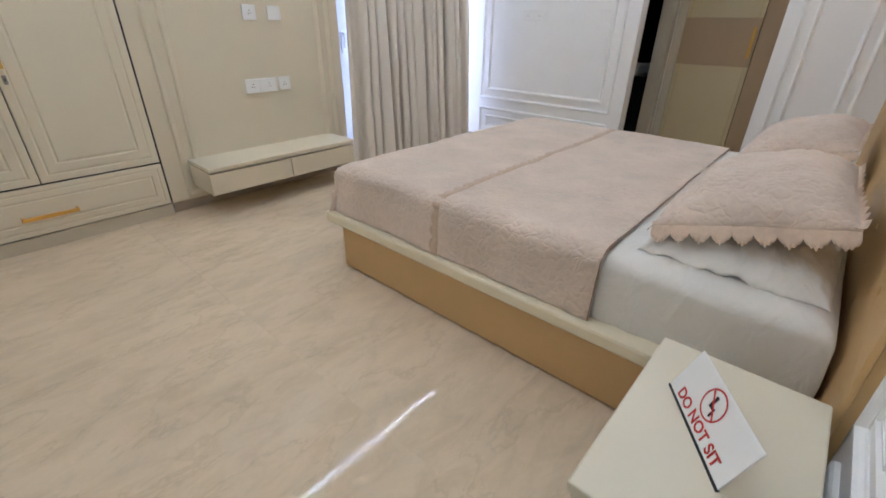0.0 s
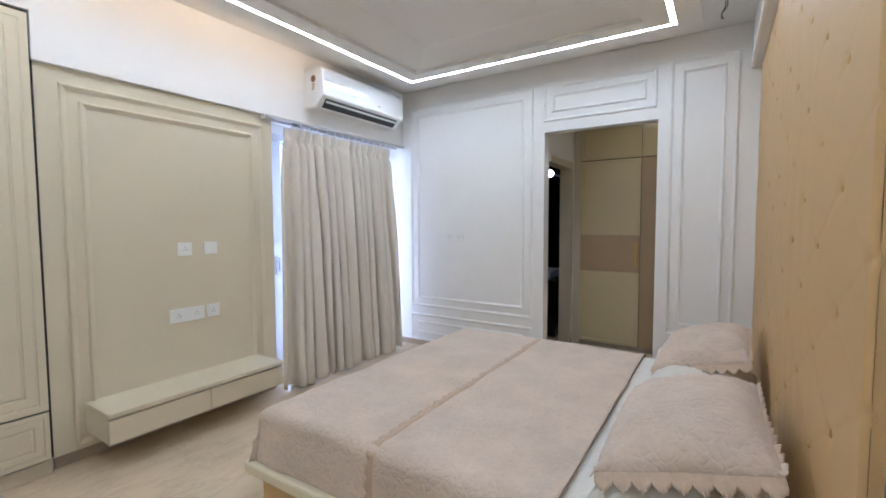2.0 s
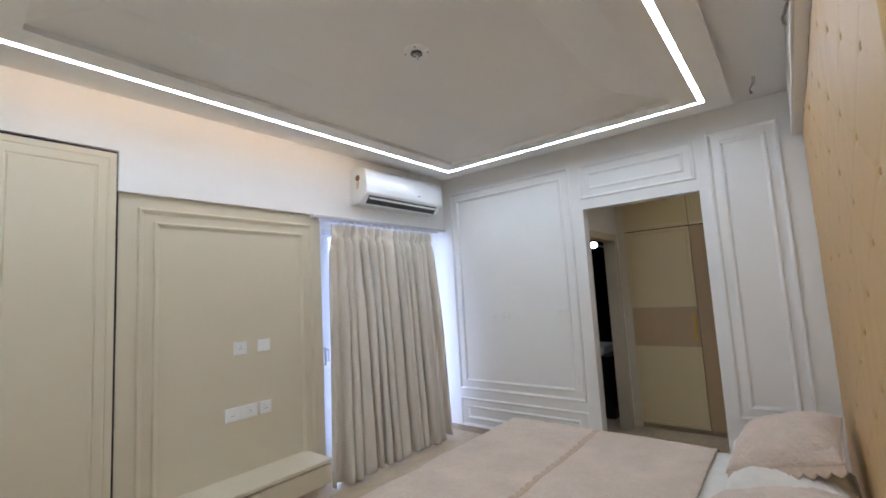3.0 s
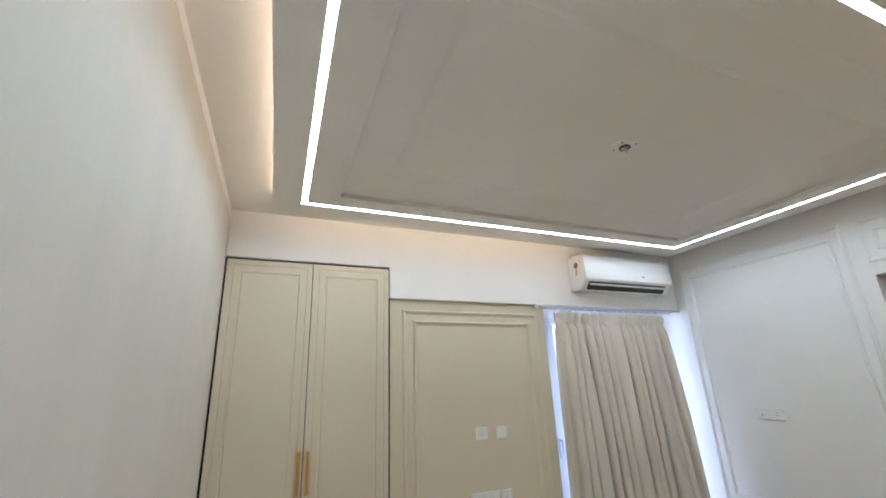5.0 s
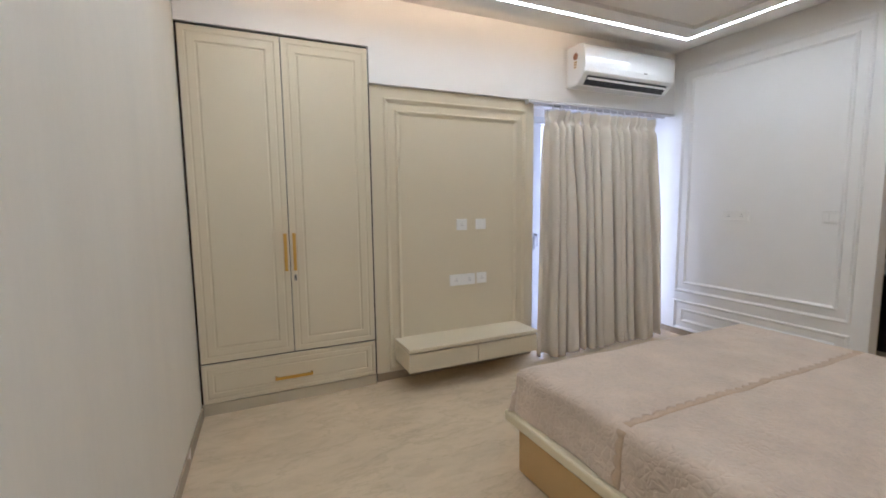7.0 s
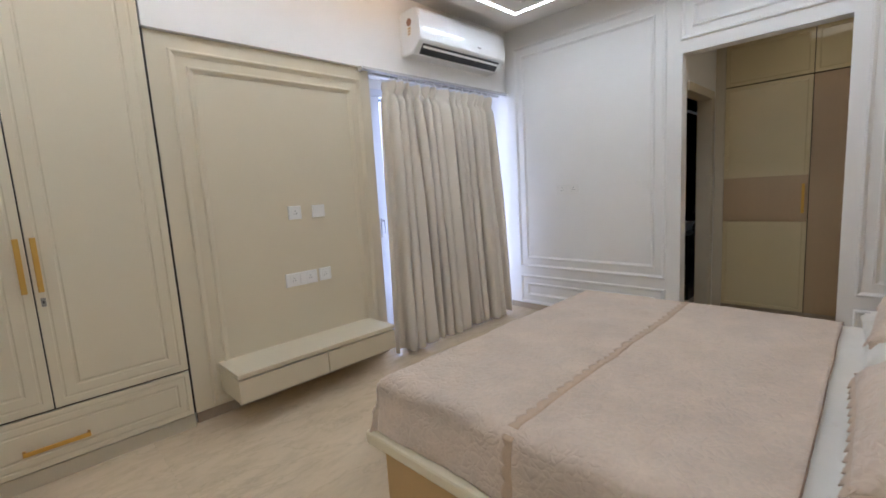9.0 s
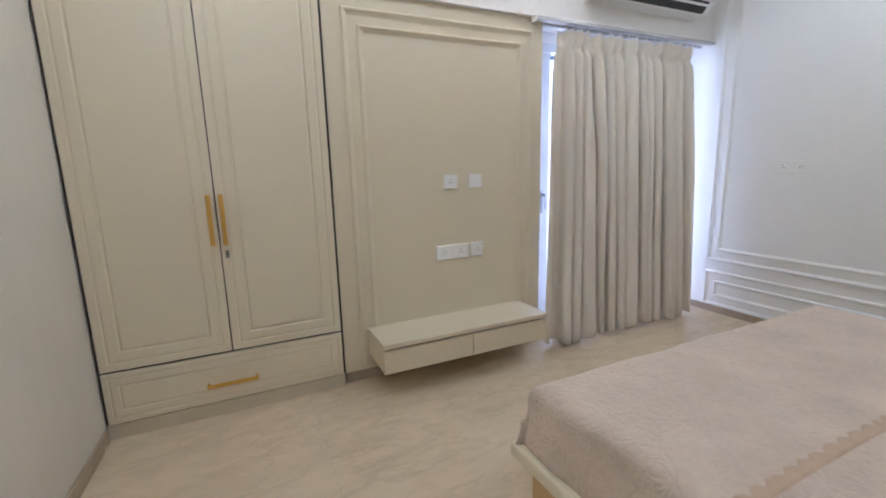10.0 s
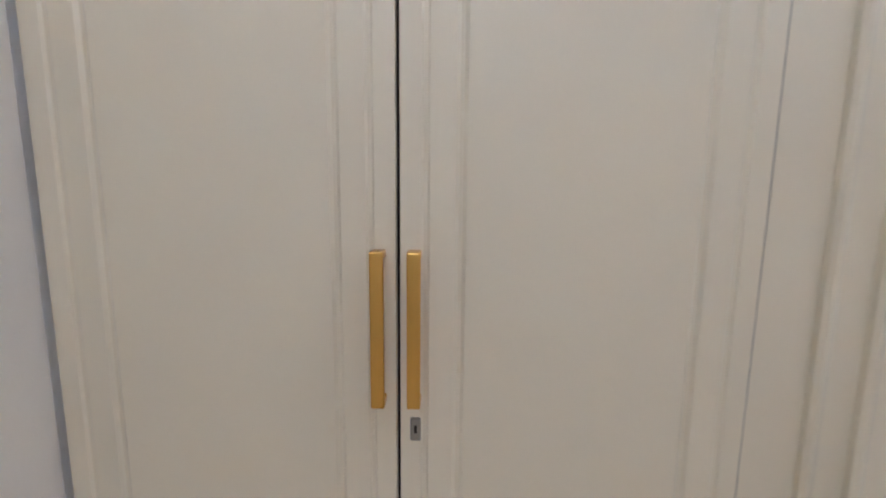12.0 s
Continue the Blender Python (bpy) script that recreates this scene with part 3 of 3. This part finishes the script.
    def at(u, v):
        k = folds * (u + 0.055 * math.sin(2 * math.pi * (1.3 * u + 0.13 * seed)) * 4 * u * (1 - u) + 0.03 * math.sin(2 * math.pi * (3.1 * u + 0.3 * seed)) * 4 * u * (1 - u))
        i = max(0, min(int(k), folds - 1))
        f = k - i
        p = ph[i] * (1 - f) + ph[i + 1] * f
        a = am[i] * (1 - f) + am[i + 1] * f
        down = 1 - v
        a *= amp * (0.80 + 0.38 * down ** 0.5)
        q = k + p * 0.8 * down ** 0.7
        # sharp ridges below the pinch, fanning out above it and widening to the hem
        sharp = 0.9 + 2.0 * math.exp(-((down - 0.055) / 0.30) ** 2) if down > 0.055 else 1.5 + 1.4 * down / 0.055
        s = 1 - 2 * (0.5 - 0.5 * math.sin(2 * math.pi * q)) ** sharp
        a *= 1 - 0.62 * math.exp(-((down - 0.046) / 0.016) ** 2)  # gathered at the pinch
        x = (xt0 + (xt1 - xt0) * u) * v + (xb0 + (xb1 - xb0) * u) * down - 0.020 * math.sin(4 * math.pi * q) * min(1, down * 8)
        wob = 0.012 * noise.noise((u * 9 + seed, v * 2.2, 0))
        y = y_top * v + y_bot * down + a * s + wob
        z = z_bot + (z_top - z_bot) * v + (0.008 * noise.noise((u * 14, seed, 3)) if v < 0.01 else 0)
        return (x, y, z)

    ob = part("cloth", sheet_mesh(folds * 26, 56, lambda u, v: at(u, 1 - (1 - v) ** 1.6)), material, t, smooth=True)
    thicken(ob, 0.002, 0)
    if header:
        hd = part("header_tape", sheet_mesh(folds * 16, 2, lambda u, v: (lambda q: (q[0], q[1] + 0.004, 2.152 + 0.030 * v))(at(u, 0.99 + 0.01 * v))), SHEER, t, "white pleat tape", True)
        thicken(hd, 0.002, 0)
        for i in range(folds):
            q = at((i + 0.75) / folds, 1.0)
            part("hook", boxes((q[0] - 0.003, -0.002, 2.160, q[0] + 0.003, 0.006, 2.219)), PLASTIC, t)
    return t


curtain("curtain", 2.745, 3.115, 2.580, 3.09, 4, 4, CURTAIN, "oatmeal pleated blackout curtain, drawn, hanging to the floor", 0.0, -0.125, 0.062, z_bot=0.030)
curtain("curtain", 3.140, 4.055, 3.100, 4.09, 10, 9, CURTAIN, "oatmeal pleated blackout curtain, drawn, hanging to the floor", 0.0, -0.125, 0.062, z_bot=0.030)
curtain("sheer_curtain", 2.89, 4.18, 2.84, 4.18, 16, 3, SHEER, "thin white sheer curtain behind the heavy one", 0.105, 0.105, 0.018, 2.220, 0.060, False)

# ---- bed ----
bed = thing("bed", head(0, 0, 0), "low double bed base in tan leatherette with cream ledge", "bed")
part("plinth", boxes((0.175, 0.10, 0.0, 2.045, 1.93, 0.012)), DARK, bed, "recessed dark foot of the bed")
part("base", boxes((0.160, 0.09, 0.008, 2.06, 1.945, 0.232, 0.008)), LEATHER, bed, "tan leatherette side panels")
part("ledge", boxes((0.148, 0.09, 0.230, 2.09, 2.065, 0.287, 0.012)), LEDGE, bed, "padded cream leatherette ledge")
MX0, MX1, MY0, MY1, MZ = 0.215, 2.030, 0.055, 1.995, 0.522
mattress = thing("mattress", head(0, 0, 0.288), "mattress with a wrinkled white cotton fitted sheet", "mattress")


def rounded_block(x0, y0, z0, x1, y1, z1, r, n=44, wrinkle=0.0, seed=0.0):
    """A soft block; its sides fall in fine folds."""
    bm = bmesh.new()
    bmesh.ops.create_grid(bm, x_segments=n, y_segments=n, size=0.5)
    bmesh.ops.delete(bm, geom=list(bm.verts), context="VERTS")
    top = sheet_mesh(n, n, lambda u, v: (u, v, 0))
    for v in top.verts:
        u, w = v.co.x * 2 - 1, v.co.y * 2 - 1
        over = 0.22
        U, W = u * (1 + over), w * (1 + over)
        cu, cw = max(-1, min(1, U)), max(-1, min(1, W))
        d = max(abs(U) - 1, abs(W) - 1, 0) / over
        ax, ay = (x1 - x0) / 2, (y1 - y0) / 2
        px, py = cu * ax, cw * ay
        drop = d * (z1 - z0)
        near = min(ax - abs(px), ay - abs(py))
        zz = z1 - drop - (max(0, r - near) ** 2 / r * 0.55 if d == 0 else r * 0.55 * max(0, 1 - d))
        wr = wrinkle * noise.noise((px * 5 + seed, py * 5, drop * 3)) + wrinkle * 0.6 * noise.noise((px * 13, py * 13 + seed, drop * 5))
        nx, ny = (1 if U > 1 else -1 if U < -1 else 0), (1 if W > 1 else -1 if W < -1 else 0)
        v.co = Vector(((x0 + x1) / 2 + px + nx * wr * 1.5 * d, (y0 + y1) / 2 + py + ny * wr * 1.5 * d, max(z0, zz + wr * (0.4 if d == 0 else 0.2))))
    bm.free()
    return top


part("core", boxes((MX0 + 0.03, MY0 + 0.03, 0.0, MX1 - 0.03, MY1 - 0.03, MZ - 0.345, 0.03)), SHEET, mattress, "white mattress core under the sheet")
part("fitted_sheet", rounded_block(MX0, MY0, 0.0, MX1, MY1, MZ - 0.287, 0.06, 120, 0.020, 2.0), SHEET, mattress, smooth=True)

EDGE_Y, BAND_Y = 0.636, 1.325


def drape(s, t, lift=0.0):
    """The coverlet: s across the bed, t along it, both running on down the sides."""
    X0, X1, Y1 = MX0 - 0.014, MX1 + 0.014, MY1 + 0.010
    cx, cy = max(X0, min(X1, s)), min(Y1, t)
    ox, oy = abs(s - cx), t - cy
    o = max(ox, oy)
    near = min(cx - X0, X1 - cx, Y1 - cy)
    r = 0.055
    z = MZ + 0.010 + lift - o - (max(0, r - near) ** 2 / r * 0.5)
    sx, sy = (-1 if s < X0 else 1 if s > X1 else 0), (1 if t > Y1 else 0)
    sag = 0.010 * noise.noise((s * 4, t * 4, 0)) + 0.006 * noise.noise((s * 11, t * 11, 5))
    flare = 0.018 * min(1, o / 0.22) + lift
    fold = 0.035 * (min(ox, oy) / 0.22) if ox > 0 and oy > 0 else 0
    return (cx + sx * (flare + fold + (sag if o > 0 else 0)), cy + sy * (flare + fold * 0.4 + (sag if o > 0 else 0)), max(0.2905, z + (sag * 0.7 if o == 0 else 0)))


coverlet = thing("coverlet", head(0, 0, 0), "dusty beige quilted coverlet with embossed leaves, spread over the bed", "bedspread")
S0, S1, T1 = MX0 - 0.236, MX1 + 0.236, MY1 + 0.236
ob = part("quilt", sheet_mesh(150, 110, lambda u, v: drape(S0 + (S1 - S0) * u, EDGE_Y + 0.006 * noise.noise((u * 9, 2, 2)) * (1 - v) + (T1 - EDGE_Y) * v)), QUILT, coverlet, smooth=True)
thicken(ob, 0.006)


def band_at(u, v):
    w = 0.012 + 0.016 * abs(math.sin(u * 110 + 2 * noise.noise((u * 12, 0, 1))))
    bow = 0.010 * noise.noise((u * 5, 1, 3))
    return drape(S0 + (S1 - S0) * u, BAND_Y - 0.016 + bow + v * (0.016 + w), 0.0065)


ob = part("lace_band", sheet_mesh(480, 3, band_at), BAND, coverlet, "tan lace band across the coverlet", True)
thicken(ob, 0.003)
ob = part("piping", sheet_mesh(150, 2, lambda u, v: drape(S0 + (S1 - S0) * u, EDGE_Y - 0.002 + 0.004 * v + 0.006 * noise.noise((u * 9, 2, 2)), 0.0075)), PIPING, coverlet, "darker stitched edge", True)
thicken(ob, 0.004)


# ---- pillows ----
def drawn_in(u, v):
    """Edges bow inwards between the pointed corners of a pillow."""
    return 1 - 0.085 * (1 - abs(u * v)) * (abs(u) ** 4 + abs(v) ** 4) / 2


def pillow_mesh(w, d, h, seed, n=44, crease=0.008, under=0.75, wave=0.0, power=0.62, settle=0.0, full=2.3):
    bm = bmesh.new()
    for side in (1, -1):
        g = [[None] * (n + 1) for _ in range(n + 1)]
        for i in range(n + 1):
            for j in range(n + 1):
                u, v = math.sin(math.pi / 2 * (i / n * 2 - 1)), math.sin(math.pi / 2 * (j / n * 2 - 1))
                k = drawn_in(u, v)
                e = max(0.0, (1 - abs(u) ** full) * (1 - abs(v) ** full)) ** power
                z = side * h / 2 * e * (1.0 if side > 0 else under)
                rim = max(abs(u), abs(v)) ** 6
                z += crease * (e * noise.noise((u * 3 + seed, v * 3, side)) + 0.5 * e * noise.noise((u * 8, v * 8 + seed, side)))
                z += crease * 1.6 * rim * (1 - rim) * 4 * e ** 0.5 * noise.noise((u * 11 + seed, v * 11, 7))
                z -= settle * rim
                z += wave * rim * noise.noise((u * 4, v * 4 + seed, 2))
                k += 0.4 * wave * rim * noise.noise((u * 6 + seed, v * 6, 4))
                g[i][j] = bm.verts.new((u * w / 2 * k, v * d / 2 * k, z))
        for i in range(n):
            for j in range(n):
                bm.faces.new((g[i][j], g[i + 1][j], g[i + 1][j + 1], g[i][j + 1]))
    bmesh.ops.remove_doubles(bm, verts=bm.verts, dist=0.0004)
    bmesh.ops.recalc_face_normals(bm, faces=bm.faces)
    return bm


def lace_mesh(w, d, sides):
    """Pointed lace scallops along the edges: start, end, count, reach, fall."""
    bm = bmesh.new()
    for (ax, ay), (bx, by), cnt, reach, fall in sides:
        nx, ny = (by - ay) / 2, -(bx - ax) / 2
        rows = []
        steps = cnt * 30
        for i in range(steps + 1):
            f = i / steps
            u, v = ax + (bx - ax) * f, ay + (by - ay) * f
            k = drawn_in(u, v)
            x, y = u * w / 2 * k, v * d / 2 * k
            c = abs(2 * (f * cnt % 1.0) - 1)
            tri = (1 - c) ** 0.55
            big = 0.85 + 0.35 * noise.noise((math.floor(f * cnt) * 1.7, ax + 2 * ay, 5))
            out = reach * (0.44 + 0.58 * tri * big) + 0.005 * abs(math.sin(f * cnt * math.pi * 5)) * tri
            wob = 0.006 * noise.noise((f * 7, ax * 3 + ay, w))
            row = []
            for j in range(6):
                q = j / 5
                o = -0.014 + (out + 0.014) * q * (0.92 if fall else 1)
                row.append(bm.verts.new((x + nx * o, y + ny * o, 0.010 * (1 - q) ** 2 - fall * q ** 1.6 * out / reach + wob * q)))
            rows.append(row)
        for a, b in zip(rows, rows[1:]):
            for j in range(5):
                bm.faces.new((a[j], b[j], b[j + 1], a[j + 1]))
    return bm


def lace_pillow(m, label, seed):
    t = thing("pillow", m, label, "pillow", "lace pillows on the bed")
    part("cushion", pillow_mesh(0.77, 0.48, 0.235, seed, crease=0.013, power=0.55, full=3.0), QUILT, t, smooth=True)
    lace = lace_mesh(0.77, 0.48, [((-1, -1), (1, -1), 13, 0.013, -0.016), ((1, -1), (1, 1), 9, 0.041, 0.044), ((1, 1), (-1, 1), 13, 0.030, 0.030), ((-1, 1), (-1, -1), 9, 0.041, 0.044)])
    ob = part("lace_edge", lace, LACE, t, "scalloped tan lace edging", True)
    thicken(ob, 0.002)
    return t


def plain_pillow(m, seed):
    t = thing("pillow", m, "flat white cotton pillow under the lace one", "pillow", "white pillows on the bed")
    part("cushion", pillow_mesh(0.78, 0.49, 0.17, seed, crease=0.016, under=0.5, wave=0.022, power=0.5, settle=0.030), SHEET, t, smooth=True)
    return t


plain_pillow(head(0.70, 0.315, 0.558, -2), 1.0)
plain_pillow(head(1.79, 0.32, 0.558, 2), 5.0)
lace_pillow(head(0.740, 0.332, 0.662, 1) @ pose(0, 0, 0, -15, 1, 0), "plump dusty beige pillow with scalloped lace edge", 3.0)
lace_pillow(head(1.90, 0.308, 0.648, -3) @ pose(0, 0, 0, -15, -1, 0) @ Matrix.Scale(0.94, 4), "plump dusty beige pillow with scalloped lace edge", 8.0)

# ---- headboard ----
headboard = thing("headboard", head(0.012, 0.0, 0.0), "tall tan leatherette wall-wide headboard with diamond tufting and buttons", "headboard")
HBW, HBH = 2.958, 2.490
DX, DZ, OX, OZ = 0.50, 0.27, 0.255, 1.443


def tuft(x, z):
    a, b = (x - OX) / DX, (z - OZ) / DZ
    p, q = a + b, a - b
    e = min(abs(p - round(p)), abs(q - round(q)))
    f = math.hypot(p - round(p), q - round(q))
    crease = 0.0045 * noise.noise((x * 9, z * 3.5, 4)) * min(1, max(0, x - 0.35) / 0.6)
    return 0.0036 * math.exp(-(e / 0.011) ** 2) + 0.0065 * math.exp(-(f / 0.075) ** 2) + crease


def hb_face(u, v):
    x, z = u * HBW, 0.05 + v * (HBH - 0.05)
    rim = min(x, HBW - x)
    edge = 0.010 * max(0.0, 1 - rim / 0.012) ** 2
    return (x, 0.034 - tuft(x, z) - edge, z)


hb = sheet_mesh(300, 260, hb_face)
part("upholstery", hb, LEATHER, headboard, smooth=True)
part("board", boxes((0.001, 0.002, 0.05, HBW - 0.001, 0.0225, HBH)), LEATHER, headboard)
for i in range(-8, 10):
    for j in range(-6, 8):
        for h in (0, 0.5):
            x, z = OX + (i + h) * DX, OZ + (j + h) * DZ
            if 0.05 < x < HBW - 0.05 and 0.5 < z < HBH - 0.05:
                bm = bmesh.new()
                bmesh.ops.create_uvsphere(bm, u_segments=10, v_segments=6, radius=0.012)
                for v in bm.verts:
                    v.co.y *= 0.5
                b = part("button", bm, LEATHER, headboard, smooth=True)
                b.location = (x, 0.029, z)

# ---- bedside cabinet ----
cab = thing("bedside_cabinet", head(-0.514, 0.044, 0), "cream lacquered bedside cabinet with two drawers", "bedside cabinet")
part("body", boxes((0.008, 0.0, 0.06, 0.517, 0.310, 0.432, 0.002)), CREAM, cab)
part("plinth", boxes((0.03, 0.02, 0.0, 0.495, 0.285, 0.06)), DARK, cab, "dark recessed plinth")
part("top", boxes((0.0, -0.002, 0.436, 0.530, 0.336, 0.460, 0.004)), CREAM, cab)
for z0, z1 in ((0.065, 0.242), (0.248, 0.424)):
    part("drawer", nested(bmesh.new(), 0.010, z0, 0.515, z1, [(0, 0.310), (0, 0.326), (0.003, 0.329)], lambda u, v, d: (u, d, v)), CREAM, cab)

# ---- sign ----
sg = Vector((0.998 - 1.207, -3.134 + 2.996, 0))
ang = math.degrees(math.atan2(sg.y, sg.x))
sign = thing("table_sign", pose(1.1025, -3.065, 0.462, 0, 0, ang) @ Matrix.Scale(1.075, 4), "white tent sign with red warning print on the bedside cabinet", "sign")
TILT = math.degrees(math.atan2(0.094, 0.041))
face_m = pose(0, 0, 0, TILT, 0, 0)
pn = part("panel", boxes((-0.116, 0.0, -0.003, 0.116, 0.103, 0.0, 0.001)), PLASTIC, sign)
pn.matrix_basis = face_m
pb = part("back_leg", boxes((-0.05, 0.0, -0.003, 0.05, 0.086, 0.0, 0.001)), PLASTIC, sign)
pb.matrix_basis = pose(0, 0.046, 0, 91, 0, 0)
st = part("base_strip", boxes((-0.117, -0.003, -0.0035, 0.117, 0.003, 0.001)), INK, sign, "black bottom edge")
st.matrix_basis = face_m


def lettering(text, size, m, parent, material, label):
    cu = bpy.data.curves.new("lettering", "FONT")
    cu.body, cu.size, cu.align_x, cu.extrude, cu.offset = text, size, "CENTER", 0.0003, 0.0006
    tmp = new("lettering", cu)
    me = bpy.data.meshes.new_from_object(tmp.evaluated_get(bpy.context.evaluated_depsgraph_get()))
    bpy.data.objects.remove(tmp)
    me.materials.clear()
    me.materials.append(material)
    o = new("lettering", me)
    o.parent, o.matrix_basis = parent, m
    return tagged(o, label)


lettering("DO NOT SIT", 0.030, face_m @ pose(0.0, 0.010, 0.0008), sign, RED, "red capital letters")
rg = bmesh.new()
a = [[], []]
for k in range(40):
    t = 2 * math.pi * k / 40
    for q, r in enumerate((0.0275, 0.031)):
        a[q].append(rg.verts.new((r * math.cos(t), r * math.sin(t), 0)))
for k in range(40):
    rg.faces.new((a[0][k], a[0][(k + 1) % 40], a[1][(k + 1) % 40], a[1][k]))
ro = part("ring", rg, RED, sign, "red prohibition ring")
ro.matrix_basis = face_m @ pose(-0.006, 0.066, 0.0012)
sl = part("slash", boxes((-0.028, -0.0018, -0.0002, 0.028, 0.0018, 0.0002)), RED, sign, "red slash")
sl.matrix_basis = face_m @ pose(-0.006, 0.066, 0.0016, 0, 0, -40)
pg = part("pictogram", boxes((-0.008, -0.004, -0.0002, -0.001, 0.016, 0.0002), (-0.008, -0.008, -0.0002, 0.010, -0.002, 0.0002), (0.006, -0.020, -0.0002, 0.011, -0.006, 0.0002)), INK, sign, "black seat shape")
pg.matrix_basis = face_m @ pose(-0.006, 0.066, 0.001)

# ---- ceiling details ----
fan_box = thing("ceiling_box", pose(2.047, -1.683, 2.802), "round metal ceiling box with bolts, no fan fitted", "ceiling fixture")
rb = bmesh.new()
cyl(rb, (0, 0, -0.003), (0, 0, 1), 0.075, 0.006, 32)
part("plate", rb, PLASTIC, fan_box)
rb = bmesh.new()
cyl(rb, (0, 0, -0.010), (0, 0, 1), 0.031, 0.008, 28, 0.030)
part("ring", rb, AC_DARK, fan_box, "dark ring round the opening")
rb = bmesh.new()
cyl(rb, (0, 0, -0.0145), (0, 0, 1), 0.023, 0.003, 24)
part("opening", rb, STEEL, fan_box, "grey metal inside")
for x in (-0.009, 0.010):
    rb = bmesh.new()
    cyl(rb, (x, 0.003, -0.018), (0, 0, 1), 0.006, 0.006, 12)
    part("connector", rb, ALU, fan_box, "pale wire connector")
for k in range(4):
    rb = bmesh.new()
    cyl(rb, (0.060 * math.cos(0.6 + k * 1.571), 0.060 * math.sin(0.6 + k * 1.571), -0.007), (0, 0, 1), 0.005, 0.006, 6)
    part("bolt", rb, STEEL, fan_box)
wire = thing("ceiling_wire", pose(3.88, -3.06, CZ), "loose grey electric wire hanging from the ceiling", "wire")
for k in range(2):
    tube("strand", [(0, 0.01 * k, 0), (0.015, 0.012 * k, -0.03), (0.03 - 0.01 * k, 0.03, -0.07), (0.005, 0.02 + 0.01 * k, -0.11)], 0.0035, STEEL, wire)
wire2 = thing("ceiling_wire", pose(2.35, -3.212, 2.495), "short twisted wire end by the headboard", "wire")
tube("strand", [(0, 0, 0.0), (0.01, 0.012, -0.03), (0.0, 0.02, -0.06), (0.012, 0.015, -0.075)], 0.005, STEEL, wire2)

# ---- closet in the passage ----
closet = thing("closet", pose(5.32, -2.29, 0), "cream built-in closet with tan middle band and gold handle", "closet")


def on_closet(u, v, d):
    return (-d, u, v)


# shade of the gap lines is painted on as the carcass colour
part("carcass", boxes((0.022, -1.30, 0.045, 0.56, 0.585, 2.42)), DARK, closet, "carcass, coloured dark to shade the closet's gap lines")
part("plinth", boxes((0.03, -1.30, 0.0, 0.5, 0.58, 0.044)), SKIRT, closet)
cd = part("door", nested(bmesh.new(), -0.060, 0.050, 0.555, 2.050, [(0, -0.02), (0, -0.001), (0.002, 0), (0.028, 0), (0.034, -0.006)], on_closet), CREAM_D, closet, "cream panelled closet door")
part("band", boxes((-0.004, -0.058, 0.845, 0.010, 0.553, 1.242, 0.002)), TAN, cd, "tan middle band")
h = handle_bar(cd, pose(-0.004, -0.030, 1.045, 0, 0, -90), 0.25)
part("filler", boxes((0.004, 0.559, 0.0, 0.02, 0.636, 2.42, 0.002)), WOOD_FRAME, closet, "pale beige filler strip by the wall")
part("side_panel", boxes((0.0, -0.62, 0.050, 0.02, -0.066, 2.050, 0.002)), TAN, closet, "plain tan side panel")
part("side_panel", boxes((0.0, -1.25, 0.050, 0.02, -0.626, 2.050, 0.002)), CREAM_D, closet)
part("loft_door", nested(bmesh.new(), -0.060, 2.060, 0.555, 2.42, [(0, -0.02), (0, -0.001), (0.002, 0), (0.028, 0), (0.034, -0.006)], on_closet), CREAM_D, closet)
part("loft_door", nested(bmesh.new(), -0.62, 2.060, -0.066, 2.42, [(0, -0.02), (0, -0.001), (0.002, 0), (0.028, 0), (0.034, -0.006)], on_closet), CREAM_D, closet)

# ---- bathroom seen through the dark door ----
bl = thing("wall_lamp", pose(5.75, -1.235, 2.00), "small round glowing bathroom lamp", "lamp")
bm = bmesh.new()
cyl(bm, (0, 0, 0), (-0.9, -0.45, 0), 0.038, 0.02, 24)
part("shade", bm, LAMP, bl, "round white glass")
bm = bmesh.new()
cyl(bm, (0.02, 0.01, 0), (-0.9, -0.45, 0), 0.043, 0.02, 24)
part("rim", bm, STEEL, bl)
part("bracket", boxes((0.02, 0.0, -0.01, 1.345, 0.02, 0.01)), STEEL, bl)
basin = thing("wash_basin", pose(5.75, -1.16, 0.69), "white ceramic wash basin edge on a dark counter", "basin")
part("bowl", nested(bmesh.new(), -0.20, -0.16, 0.25, 0.3, [(0.03, 0.0), (0.0, 0.09), (0.015, 0.095), (0.05, 0.03)], lambda u, v, d: (u, v, d)), PLASTIC, basin)
part("counter", boxes((-0.3, -0.25, -0.69, 0.9, 0.4, -0.002, 0.004)), BLACK, basin, "near-black counter")

# ---- floor slabs ----
SL = 1.20
slabs = {}
for i in range(6):
    for j in range(5):
        x0, y0 = -0.25 + i * SL, -3.75 + j * SL
        if x0 > 6.0:
            continue
        if "slab" not in slabs:
            slabs["slab"] = part("tile", boxes((0.0002, 0.0002, -0.0012, SL - 0.0002, SL - 0.0002, 0.0)), FLOOR, floor)
            o = slabs["slab"]
        else:
            o = new("tile", slabs["slab"].data)
            o.parent = floor
        o.location = (x0, y0, 0)
